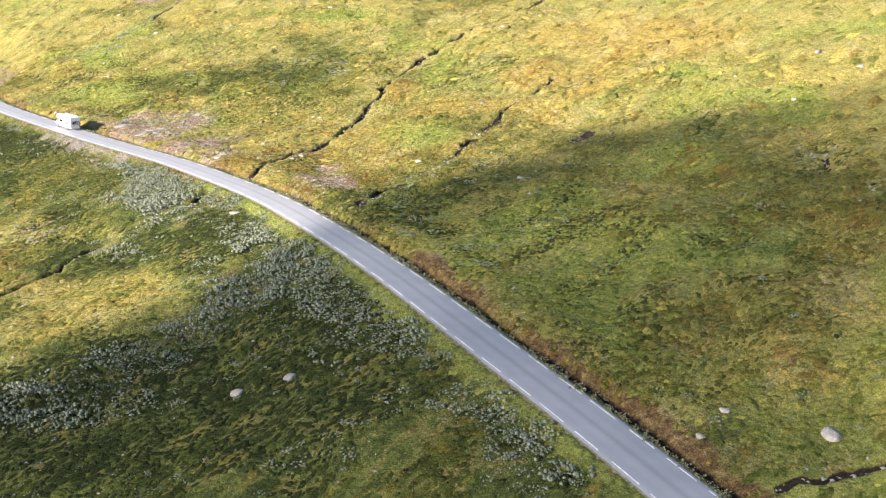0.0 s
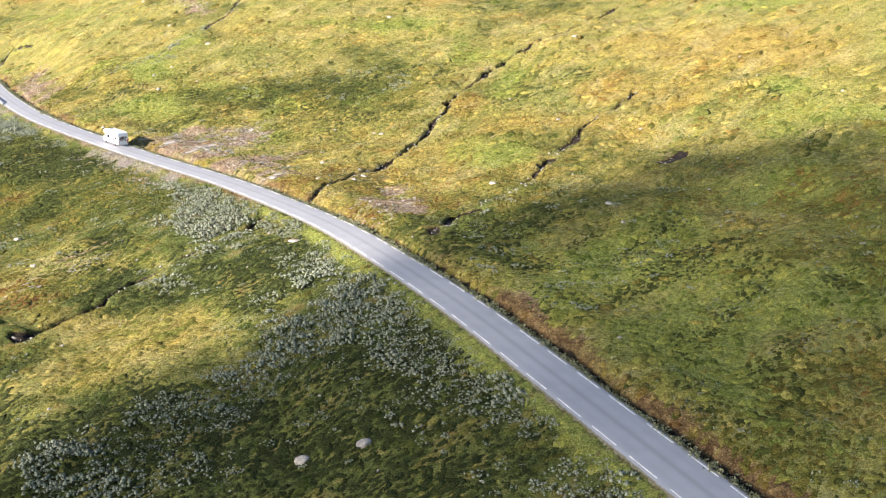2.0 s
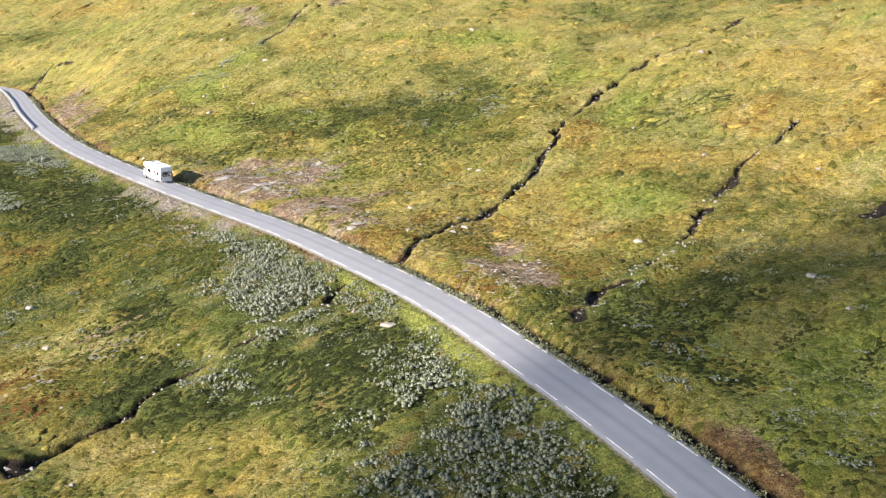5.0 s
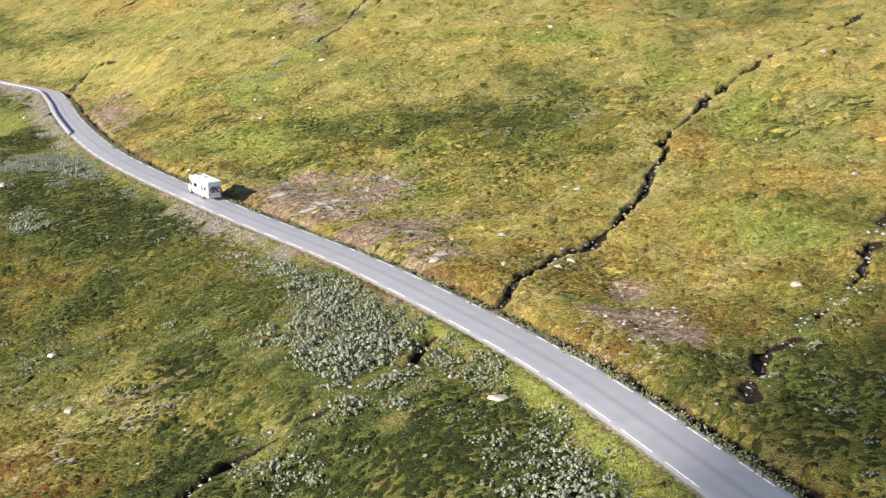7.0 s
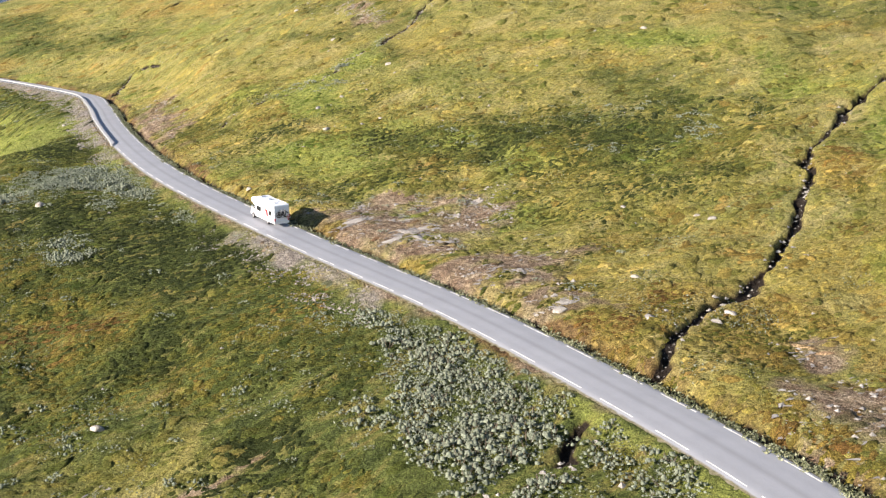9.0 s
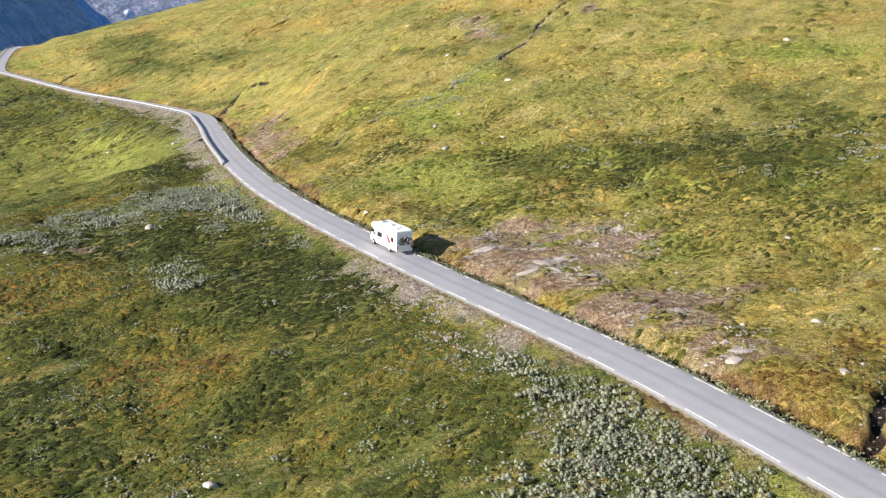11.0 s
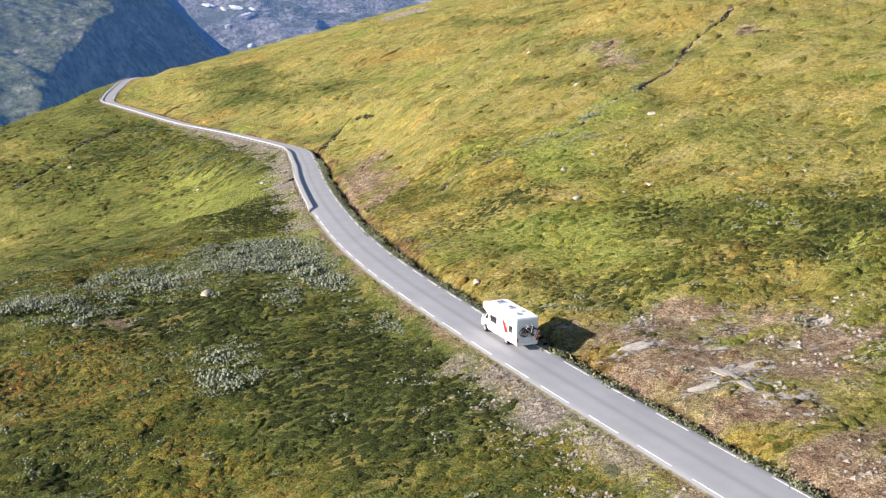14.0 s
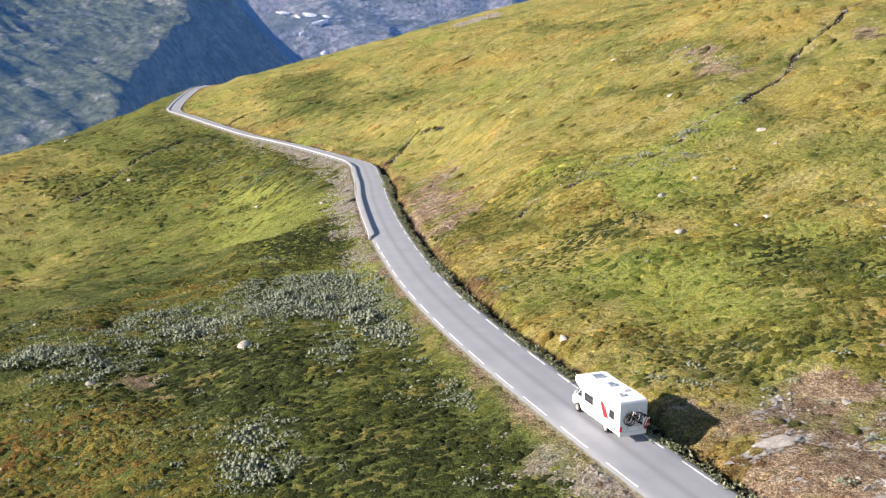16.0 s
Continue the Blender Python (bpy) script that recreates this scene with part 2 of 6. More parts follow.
# ---- the plan of the moor: places in metres ----
# gullies and brooks: course, width, depth
GULLIES = [
    ([(24.0, 176.4), (25.7, 177.1), (27.4, 177.9)], 0.8, 0.3),  # peat hole
    ([(-33.8, 174.2), (-32.9, 176.7), (-30.7, 183.7), (-28.0, 188.3), (-24.0, 194.8), (-21.1, 199.4), (-17.4, 208.6), (-15.5, 214.1), (-13.6, 221.8), (-12.6, 226.9), (-10.2, 235.0), (-5.3, 243.2), (-0.6, 252.1), (5.1, 258.4), (8.9, 261.3), (16.6, 268.3), (26.3, 279.6), (34.2, 286.1)], 0.52, 1.15),  # stream above the road
    ([(-38.6, 164.9), (-39.7, 161.0), (-41.0, 159.5), (-43.0, 158.0), (-44.8, 156.5), (-47.5, 153.5), (-50.0, 151.2), (-54.0, 149.5), (-55.0, 147.0), (-56.6, 141.1), (-59.1, 137.9), (-61.5, 134.8), (-64.2, 131.1)], 0.7, 1.1),  # stream below the road
    ([(-5.7, 166.3), (-3.1, 170.2), (1.0, 173.4), (4.2, 181.3), (8.1, 189.4), (11.0, 194.9), (15.0, 200.7), (19.5, 205.3), (21.6, 208.5), (25.6, 215.2)], 0.42, 0.9),  # broken gully
    ([(-12.7, 150.2), (-11.9, 153.2), (-10.6, 156.2), (-10.2, 159.0), (-8.6, 162.0), (-6.0, 164.8)], 0.42, 0.8),  # broken gully, low end
    ([(-72.4, 353.7), (-75.6, 341.4), (-80.4, 326.5), (-81.8, 316.7), (-85.3, 311.7), (-87.8, 306.6), (-90.8, 300.8), (-92.5, 295.1), (-93.7, 289.7)], 0.4, 0.7),  # long gully
    ([(-93.7, 289.7), (-99.0, 286.0), (-103.9, 282.0), (-106.0, 279.9), (-109.7, 278.6), (-110.1, 275.5)], 0.42, 0.9),  # long gully, low end
    ([(-169.0, 348.4), (-174.7, 372.4), (-161.5, 365.2), (-147.9, 363.2), (-138.6, 364.4), (-135.0, 368.1), (-127.6, 365.8), (-115.2, 364.1), (-104.8, 360.1)], 0.6, 1.1),  # far gully
    ([(-289.3, 449.6), (-289.6, 462.6), (-278.5, 460.6)], 0.8, 1.4),  # far gully, upper
    ([(-267.7, 350.6), (-270.7, 365.9), (-276.0, 384.6), (-281.4, 397.1), (-281.8, 406.7), (-280.7, 414.2)], 0.6, 1.2),  # low gully
    ([(59.2, 146.6), (55.6, 141.1)], 0.4, 0.6),  # small cut
    ([(54.3, 148.8), (55.6, 141.1), (53.8, 138.5)], 0.4, 0.6),  # small cut
    ([(58.0, 129.1), (55.7, 125.6)], 0.4, 0.6),  # small cut
    ([(36.3, 75.2), (33.4, 74.7), (29.8, 73.7), (27.3, 73.2)], 0.45, 0.5),  # brook
    ([(-212.6, 476.5), (-207.1, 487.8), (-194.4, 487.3)], 0.6, 1.0),  # crack
]
# patches: centre, half length, half width, turn in degrees
BARE = [(-281.0, 662.0, 34.0, 12.0, 105), (-121.6, 219.6, 4.2, 2.6, 176.0), (-72.5, 219.5, 5.0, 2.8, 150), (-65.0, 214.0, 7.0, 4.0, 140), (-61.0, 209.5, 7.0, 3.5, 130), (-58.5, 218.5, 6.0, 5.0, 120), (-283.4, 671.1, 85.7, 0.5, 113.0), (-98.0, 339.5, 10.3, 3.1, 129.0), (-67.1, 333.0, 4.4, 2.4, 128.0), (-66.6, 224.6, 6.5, 5.0, 107), (-57.1, 221.2, 8.5, 7.5, 120), (-50.7, 200.0, 6.7, 3.5, 79), (-57.9, 207.5, 5.0, 3.6, 45), (-20.2, 180.6, 3.9, 3.3, 87), (25.7, 177.1, 1.9, 1.2, 100), (-55.2, 224.4, 8.1, 6.2, 144), (-42.9, 191.0, 4.9, 2.7, 79), (-70.3, 221.6, 3.0, 1.5, 99), (-135.5, 304.6, 16.2, 3.8, 121), (-98.8, 339.8, 10.4, 3.1, 129), (-47.5, 201.2, 7.5, 5.7, 77), (-70.0, 220.1, 2.9, 1.4, 94), (-57.5, 226.3, 5.3, 4.8, 178), (-132.8, 297.8, 27.6, 4.4, 117), (-99.9, 341.1, 9.1, 2.9, 126), (-90.7, 327.6, 7.4, 2.7, 127), (-66.0, 158.0, 6.0, 0.8, 48), (-63.2, 160.3, 5.0, 0.7, 48), (-68.6, 154.0, 4.5, 0.6, 48), (-64.5, 156.2, 4.0, 0.6, 48), (-21.1, 165.5, 8.8, 5.1, 78)]
FILL = [(-68.1, 195.7, 8.3, 4.9, 119), (-83.7, 210.1, 5.5, 3.3, 137), (-165.1, 318.8, 55.4, 7.6, 122), (-73.9, 202.4, 7.1, 5.3, 118), (-82.9, 210.1, 3.8, 2.4, 135), (-143.7, 284.8, 30.8, 3.7, 122), (-186.4, 346.6, 31.5, 8.0, 140), (-213.8, 372.3, 55.3, 17.0, 136), (-146.2, 292.6, 42.4, 3.8, 121), (-67.0, 192.3, 10.2, 4.8, 123)]
HEATH = [(-60.0, 162.0, 4.5, 3.5, 140), (-58.0, 146.5, 6.0, 3.0, 140), (-27.0, 140.5, 10.0, 5.0, 125), (-10.0, 158.0, 4.0, 6.0, 80), (-13.5, 152.0, 5.0, 4.0, 120), (-4.0, 154.0, 9.0, 8.0, 80), (3.0, 163.0, 7.0, 6.0, 80), (-2.0, 144.0, 6.0, 6.0, 120), (-45.0, 144.5, 9.0, 4.5, 150), (-57.0, 149.0, 6.0, 4.0, 140), (-253.0, 452.0, 45.0, 12.0, 143), (-290.0, 500.0, 42.0, 13.0, 140), (-208.0, 438.0, 30.0, 9.0, 140), (-31.0, 143.5, 9.0, 6.0, 125), (-56.0, 146.5, 10.4, 5.7, 154.0), (-37.8, 142.3, 8.6, 5.0, 143.0), (-96.9, 174.2, 9.0, 5.5, 165.0), (-236.3, 379.9, 50.1, 15.5, 143.0), (-265.3, 363.6, 24.5, 11.4, 173.0), (-40.0, 103.0, 24.0, 11.0, 150), (-7.0, 160.0, 20.0, 8.5, 70), (-85.4, 203.8, 16.0, 10.0, 132), (-115.1, 217.8, 16.2, 9.7, 146), (-52.4, 250.9, 10.3, 7.2, 151), (-73.2, 251.7, 9.3, 5.5, 146), (-80.1, 182.0, 11.4, 4.9, 167), (-92.3, 206.0, 15.4, 10.1, 135), (-66.8, 251.0, 8.6, 6.4, 143), (-114.1, 212.0, 9.3, 5.5, 147), (-90.3, 205.6, 20.0, 10.6, 130), (-33.8, 147.8, 7.7, 5.9, 133), (-34.1, 245.0, 18.6, 12.8, 138), (-32.5, 99.6, 17.8, 9.2, 157), (-12.0, 111.0, 9.6, 6.2, 115)]
LUSH = [(4.0, 128.0, 9.0, 6.0, 120), (14.0, 140.0, 11.0, 7.0, 60), (18.0, 118.0, 8.0, 6.0, 120), (30.3, 122.6, 14.3, 11.0, 123), (10.0, 133.5, 14.0, 9.0, 120), (-89.5, 304.0, 9.0, 3.0, 70), (-97.0, 286.0, 8.0, 3.0, 30), (-88.4, 300.8, 10.1, 4.4, 124.0), (-93.0, 288.6, 11.2, 5.0, 125.0), (-99.6, 277.0, 9.4, 3.4, 141.0), (-176.6, 307.6, 61.9, 9.9, 134.0), (-147.9, 280.9, 35.4, 5.0, 136), (-95.8, 279.7, 16.0, 7.9, 131), (-89.7, 298.1, 9.1, 3.9, 117), (-213.8, 349.5, 45.8, 6.4, 145), (-151.7, 295.7, 25.7, 6.0, 130), (1.2, 238.9, 15.7, 5.1, 83), (-27.8, 290.2, 15.0, 7.7, 159), (52.1, 194.3, 11.4, 4.7, 127), (14.2, 108.8, 9.4, 9.0, 93), (-148.4, 273.3, 55.3, 8.1, 138)]
RUSTY = [(-70.5, 148.5, 9.0, 4.5, 140), (-72.0, 152.0, 6.0, 4.0, 140), (-118.0, 207.0, 15.0, 6.0, 150), (-72.0, 150.0, 10.0, 6.0, 140), (-98.0, 190.0, 12.0, 5.0, 140), (-21.0, 166.0, 9.0, 6.0, 78), (-122.1, 203.7, 7.0, 4.3, 160.0), (-305.1, 379.2, 34.0, 14.1, 145.0)]
OCHRE = [(-46.0, 128.0, 14.0, 7.0, 140), (-58.0, 138.0, 13.0, 6.5, 140), (-72.3, 219.7, 8.0, 6.5, 72.0), (-58.4, 217.6, 5.9, 4.4, 81.0), (-62.3, 153.1, 14.5, 6.7, 144.0), (-305.1, 379.2, 34.0, 14.1, 145.0), (-116.0, 212.1, 5.6, 3.0, 140.0), (-20.5, 168.5, 7.0, 5.0, 80), (-100.2, 322.7, 26.6, 8.5, 126), (-117.3, 305.3, 40.4, 7.3, 131), (-21.0, 168.0, 8.0, 5.2, 79), (-72.0, 153.7, 8.8, 5.1, 139), (-74.4, 304.3, 23.9, 11.3, 132), (-48.6, 119.2, 12.6, 6.7, 128), (-41.3, 131.6, 12.7, 4.8, 147), (8.1, 191.3, 28.4, 15.9, 136), (47.8, 227.4, 32.6, 12.4, 124), (-58.0, 201.7, 8.6, 7.2, -125), (-112.6, 322.9, 37.4, 9.3, 130), (-35.6, 285.9, 15.2, 12.1, 116)]
WILLOWS_BELOW = [(-17.2, 125.7, 7.7, 4.6, 127), (-0.8, 101.2, 3.7, 2.5, 131), (2.4, 85.5, 7.6, 4.5, 92), (8.8, 81.0, 3.8, 3.1, 132), (-41.1, 103.3, 10.0, 6.1, 154), (-47.6, 166.8, 12.8, 4.9, 112), (-29.1, 121.8, 5.2, 2.6, 118), (-6.0, 109.4, 4.1, 2.4, 112), (6.7, 126.3, 6.2, 5.2, 85), (-2.8, 140.2, 6.0, 3.6, 83)]
WILLOWS_BROOK = [(-95.0, 285.5, 7.2, 1.7, 3), (-91.4, 298.0, 4.0, 0.9, 70), (-86.5, 310.5, 2.4, 1.0, 60), (-37.0, 161.5, 5.0, 2.6, 128), (-32.6, 156.0, 4.2, 2.0, 125), (-46.5, 151.5, 4.0, 1.2, 45), (-40.5, 154.5, 2.6, 1.3, 45), (-23.0, 140.5, 4.4, 2.6, 125), (-27.0, 146.5, 2.8, 1.6, 125), (-52.5, 177.5, 9.0, 4.0, 130), (-57.5, 184.5, 5.5, 3.0, 130), (-18.2, 129.8, 9.1, 6.4, 111), (-47.3, 168.3, 12.4, 5.7, 114), (-32.3, 155.4, 3.4, 1.6, 135), (-30.7, 123.3, 7.3, 4.7, 134), (-50.2, 147.3, 5.8, 3.0, 136), (-47.5, 168.1, 10.3, 6.3, 115), (-38.2, 162.4, 3.1, 2.0, 118), (-33.6, 156.3, 2.6, 1.9, 119), (-56.9, 167.1, 2.4, 1.5, 148), (-56.2, 184.0, 5.3, 3.0, 127)]
WILLOWS_BANK = [(-94.5, 285.4, 6.9, 2.4, 145.0), (-49.8, 174.2, 7.2, 5.9, 147), (-63.8, 186.4, 4.0, 2.6, 162), (-57.9, 186.8, 2.4, 1.3, 143), (-104.1, 206.7, 5.4, 2.9, 145), (-133.3, 220.7, 7.9, 4.5, 173), (-126.3, 231.9, 9.4, 4.7, 162), (-120.2, 244.5, 11.5, 5.7, 126), (-109.1, 237.2, 10.6, 3.7, 125), (-93.7, 221.3, 4.7, 2.0, 133)]
WILLOWS_BAND = [(-104.5, 208.2, 5.7, 2.9, 138), (-109.8, 227.1, 4.5, 2.0, 122), (-93.5, 219.7, 2.5, 1.3, 150), (-73.8, 199.4, 1.3, 1.1, 177), (-80.4, 197.9, 2.0, 1.1, 118), (-132.4, 217.3, 7.6, 3.7, 180), (-129.2, 229.8, 8.8, 4.0, 172), (-123.1, 240.4, 9.0, 7.3, 140), (-116.5, 245.5, 10.6, 2.7, 123), (-106.9, 234.4, 5.1, 2.4, 143)]
WILLOWS_ABOVE = [(-272.0, 402.0, 14.0, 6.0, 140), (-215.0, 366.0, 10.0, 4.0, 130), (-239.6, 389.8, 40.8, 12.9, 145.0), (-87.4, 281.3, 6.3, 2.9, 154.0), (-34.3, 249.1, 15.3, 11.1, 128), (-4.9, 147.1, 3.7, 2.2, 59), (-12.2, 151.8, 4.9, 1.7, 77), (-5.5, 164.9, 1.7, 1.0, 78), (-93.8, 283.7, 7.7, 1.8, 150), (-38.5, 250.3, 14.9, 11.5, 149), (-56.0, 246.1, 5.2, 2.9, 154), (-73.2, 249.5, 5.2, 3.4, 120), (-62.8, 252.4, 4.8, 3.4, 106), (-84.3, 253.5, 2.2, 1.5, 160), (-95.7, 285.7, 8.6, 1.9, 148), (-200.6, 348.2, 39.1, 4.2, 144)]
WILLOWS_VERGE = [(-9.6, 113.6, 5.2, 3.4, 128.0), (-3.9, 103.9, 4.7, 3.3, 124.0), (5.3, 90.1, 3.8, 3.0, 121.0), (8.0, 83.8, 3.8, 2.8, 147.0), (10.9, 78.3, 3.0, 1.9, 154.0), (-44.7, 101.1, 5.4, 3.5, 140.0), (-35.3, 109.7, 6.1, 3.6, 153.0), (-31.4, 115.7, 5.0, 2.5, 151.0), (-23.3, 121.4, 5.1, 3.4, 128.0), (-14.4, 116.5, 4.2, 3.2, 103.0), (-9.8, 115.2, 3.1, 2.5, 118.0), (-27.5, 139.0, 4.5, 2.8, 113.0)]
GOLD = [(-46.0, 131.0, 15.0, 9.0, 140), (-60.0, 140.0, 15.0, 9.0, 140), (-48.0, 117.0, 7.0, 4.5, 130)]  # open golden grass below the road
# boulders: place and half width
ROCKS_BELOW = [(-22.3, 100.3, 0.76), (-16.5, 100.2, 0.81), (-32.3, 152.7, 0.9), (-80.8, 169.8, 0.58), (-73.4, 158.8, 0.64), (-60.0, 154.3, 0.37), (-80.9, 169.9, 0.68), (-126.6, 214.5, 0.55), (-118.4, 225.6, 0.89), (-195.4, 334.5, 0.78), (-194.2, 333.8, 0.82), (-157.6, 302.2, 0.66), (-265.4, 370.5, 1.07), (-326.9, 385.7, 1.01), (-366.6, 446.3, 1.21)]
ROCKS_ABOVE = [(33.9, 79.6, 1.08), (25.9, 84.8, 0.66), (13.4, 160.9, 0.66), (-3.6, 176.5, 0.61), (9.0, 205.0, 0.59), (34.4, 145.7, 0.52), (22.9, 81.4, 0.53), (9.4, 205.7, 0.62), (-3.9, 177.2, 0.67), (-27.9, 185.5, 0.58), (-26.3, 188.1, 0.73), (-34.8, 196.7, 0.5), (-27.0, 215.7, 0.57), (-25.5, 213.7, 0.56), (-35.7, 219.3, 0.42), (-17.1, 201.6, 0.44), (-34.8, 218.8, 0.72), (-34.8, 195.7, 0.59), (-33.9, 185.5, 0.63), (-42.1, 187.3, 0.68), (-47.3, 212.1, 0.37), (-89.5, 233.1, 0.52), (-89.7, 232.9, 0.55), (-65.7, 225.0, 0.53)]
ROCKS_FAR = [(70.0, 185.3, 1.02), (73.7, 174.9, 0.65), (60.3, 168.0, 0.61), (23.1, 194.4, 0.45), (16.7, 256.8, 0.75), (-30.9, 297.9, 0.76), (-81.2, 293.7, 0.77), (-99.3, 318.5, 0.72), (-99.4, 318.5, 0.84), (-81.3, 293.6, 0.71), (-89.8, 272.1, 0.63), (-86.9, 278.5, 0.65), (-86.5, 279.6, 0.57), (-76.5, 264.3, 0.51), (-85.1, 260.0, 0.71), (-120.7, 360.6, 0.79), (-59.6, 267.9, 0.44), (-79.4, 262.7, 0.43), (-80.4, 261.3, 0.64), (-85.1, 259.9, 0.64), (-76.3, 264.0, 0.52), (-78.5, 286.3, 0.39), (-120.6, 361.1, 0.87), (-81.5, 294.1, 0.74)]

# the land: a tilted hillside with broad swells on a 60 m lattice
SLOPE = (27.30, 16.10, 21.44)
SWELLS = [-4.2, -3.7, -3.4, -1.9, 2.8, 7.1, 3.1, -2.9, 2.6, -4.6, -4.0, -3.2, -2.9, -1.9, 3.7, 2.7, -3.8, 3.5, -4.0, -3.1, 1.5, 2.9, -6.2, -4.8, -1.2, -4.7, 3.5, -1.7, -1.9, 5.8, 12.3, -3.8, -6.0, -0.0, -3.3, 3.2, 0.2, -0.9, -2.7, 0.7, -4.5, 1.8, 7.6, -1.4, -0.4, -2.0, 5.5, -0.8, -4.4, -0.1, 3.9, 5.9, -2.0, -2.9, -4.8, 2.4, -3.5, -2.3, 1.2, -3.5, -1.2, -0.9, 0.2, -0.7, -0.7, -6.3, -1.6, -2.4, -8.0, -3.4, 0.5, 1.1, 4.0, 1.7, 0.6, 5.1, 2.7, -1.6, -0.0, 0.1, -2.2]
# centre line of the road
LINE = [(66.0, -26.0, -7.0), (53.0, 2.0, -3.2), (42.0, 26.0, 0.0), (34.0, 43.2, 2.2), (25.6, 60.4, 4.4), (20.1, 71.7, 5.8), (14.4, 82.9, 7.3), (8.1, 94.8, 8.8), (0.9, 108.0, 10.5), (-6.8, 122.6, 12.1), (-16.2, 139.0, 13.6), (-27.2, 157.1, 14.9), (-40.0, 173.8, 16.0), (-51.2, 187.1, 16.9), (-62.7, 198.8, 17.7), (-74.2, 209.5, 18.8), (-85.4, 219.8, 20.2), (-97.5, 232.3, 21.4), (-109.8, 247.0, 22.4), (-121.8, 263.5, 23.4), (-132.8, 279.5, 24.5), (-142.3, 294.4, 25.5), (-150.7, 307.5, 26.5), (-157.4, 320.1, 27.3), (-165.8, 331.6, 27.9), (-173.4, 346.0, 28.6), (-190.1, 362.1, 29.3), (-212.0, 382.2, 30.3), (-237.6, 403.2, 31.5), (-262.9, 423.0, 32.9), (-320.7, 466.2, 38.3), (-344.2, 484.4, 40.5), (-366.4, 512.1, 43.2), (-393.1, 549.0, 46.6), (-439.5, 616.3, 52.7), (-452.9, 644.6, 55.0)]
# ---- numbers on the plan ----
def lattice(ix, iy, seed):
    h = (ix.astype(np.int64) * 374761393 + iy.astype(np.int64) * 668265263 + seed * 974634777) & 0xFFFFFFFF
    h = ((h ^ (h >> 13)) * 1274126177) & 0xFFFFFFFF
    return ((h ^ (h >> 16)) & 0xFFFF) / 65535.0


def wave(x, y, size, seed):
    """Smooth noise from -1 to 1 with swells of that size in metres."""
    u, v = x / size, y / size
    i, j = np.floor(u), np.floor(v)
    a, c = u - i, v - j
    a, c = a * a * (3 - 2 * a), c * c * (3 - 2 * c)
    low = lattice(i, j, seed) * (1 - a) + lattice(i + 1, j, seed) * a
    high = lattice(i, j + 1, seed) * (1 - a) + lattice(i + 1, j + 1, seed) * a
    return 2 * (low * (1 - c) + high * c) - 1


def band(x, y, size, seed):
    """Noise drawn out along the moor's drainage lines."""
    c, s = math.cos(radians(48)), math.sin(radians(48))
    return wave((x * c + y * s) / 2.6, -x * s + y * c, size, seed)


def smooth(e0, e1, v):
    t = np.clip((v - e0) / (e1 - e0), 0, 1)
    return t * t * (3 - 2 * t)


def glide(points, step):
    """A smooth curve through points, cut into steps."""
    p = np.array(points, float)
    q = np.vstack([2 * p[0] - p[1], p, 2 * p[-1] - p[-2]])
    out = []
    for k in range(len(p) - 1):
        a, b, c, d = q[k:k + 4]
        m = max(2, int(np.linalg.norm(c - b) / step))
        u = np.linspace(0, 1, m, endpoint=False)[:, None]
        out.append(0.5 * (2 * b + (c - a) * u + (2 * a - 5 * b + 4 * c - d) * u ** 2 + (3 * b - a - 3 * c + d) * u ** 3))
    return np.vstack(out + [p[-1:]])


def near(x, y, line):
    """Distance to a line on the plan, the nearest stretch's number, and how far along it."""
    a, b = line[:-1, :2], line[1:, :2]
    ab = b - a
    n2 = (ab ** 2).sum(1)
    best, seg, part_ = np.full(x.shape, 1e9), np.zeros(x.shape, int), np.zeros(x.shape)
    for k in range(len(a)):
        u = np.clip(((x - a[k, 0]) * ab[k, 0] + (y - a[k, 1]) * ab[k, 1]) / n2[k], 0, 1)
        d = np.hypot(x - a[k, 0] - u * ab[k, 0], y - a[k, 1] - u * ab[k, 1])
        m = d < best
        best[m], seg[m], part_[m] = d[m], k, u[m]
    return best, seg, part_


def side(x, y, line, seg):
    """+1 on the left of a line, -1 on its right."""
    a, b = line[seg, :2], line[seg + 1, :2]
    return np.sign((b[..., 0] - a[..., 0]) * (y - a[..., 1]) - (b[..., 1] - a[..., 1]) * (x - a[..., 0]))


def eased(line, reach):
    """The line with its small kinks ironed out over a reach in metres, at even steps of 1.5 m."""
    d = np.r_[0, np.cumsum(np.hypot(*np.diff(line[:, :2], axis=0).T))]
    t = np.arange(0, d[-1], 1.5)
    p = np.stack([np.interp(t, d, line[:, k]) for k in range(3)], 1)
    w = np.exp(-0.5 * (np.arange(-20, 21) * 1.5 / reach) ** 2)
    q = np.vstack([p[0] + (p[0] - p[1]) * np.arange(20, 0, -1)[:, None], p, p[-1] + (p[-1] - p[-2]) * np.arange(1, 21)[:, None]])
    return np.stack([np.convolve(q[:, k], w / w.sum(), "valid") for k in range(3)], 1)


FINE, broad = eased(glide(LINE, 1.0), 4.5), eased(glide(LINE, 1.0), 9.0)
gone = np.r_[0, np.cumsum(np.hypot(*np.diff(FINE[:, :2], axis=0).T))]
gone = gone - np.interp(60.4, FINE[:, 1], gone)
share = (smooth(250, 285, gone) * (1 - smooth(375, 420, gone)))[:, None]
FINE = FINE * (1 - share) + broad * share
ROAD = np.vstack([FINE[::3], FINE[-1:]])
HALF = 2.6
SWELL_X, SWELL_Y = np.arange(-360, 121, 60.0), np.arange(40, 521, 60.0)


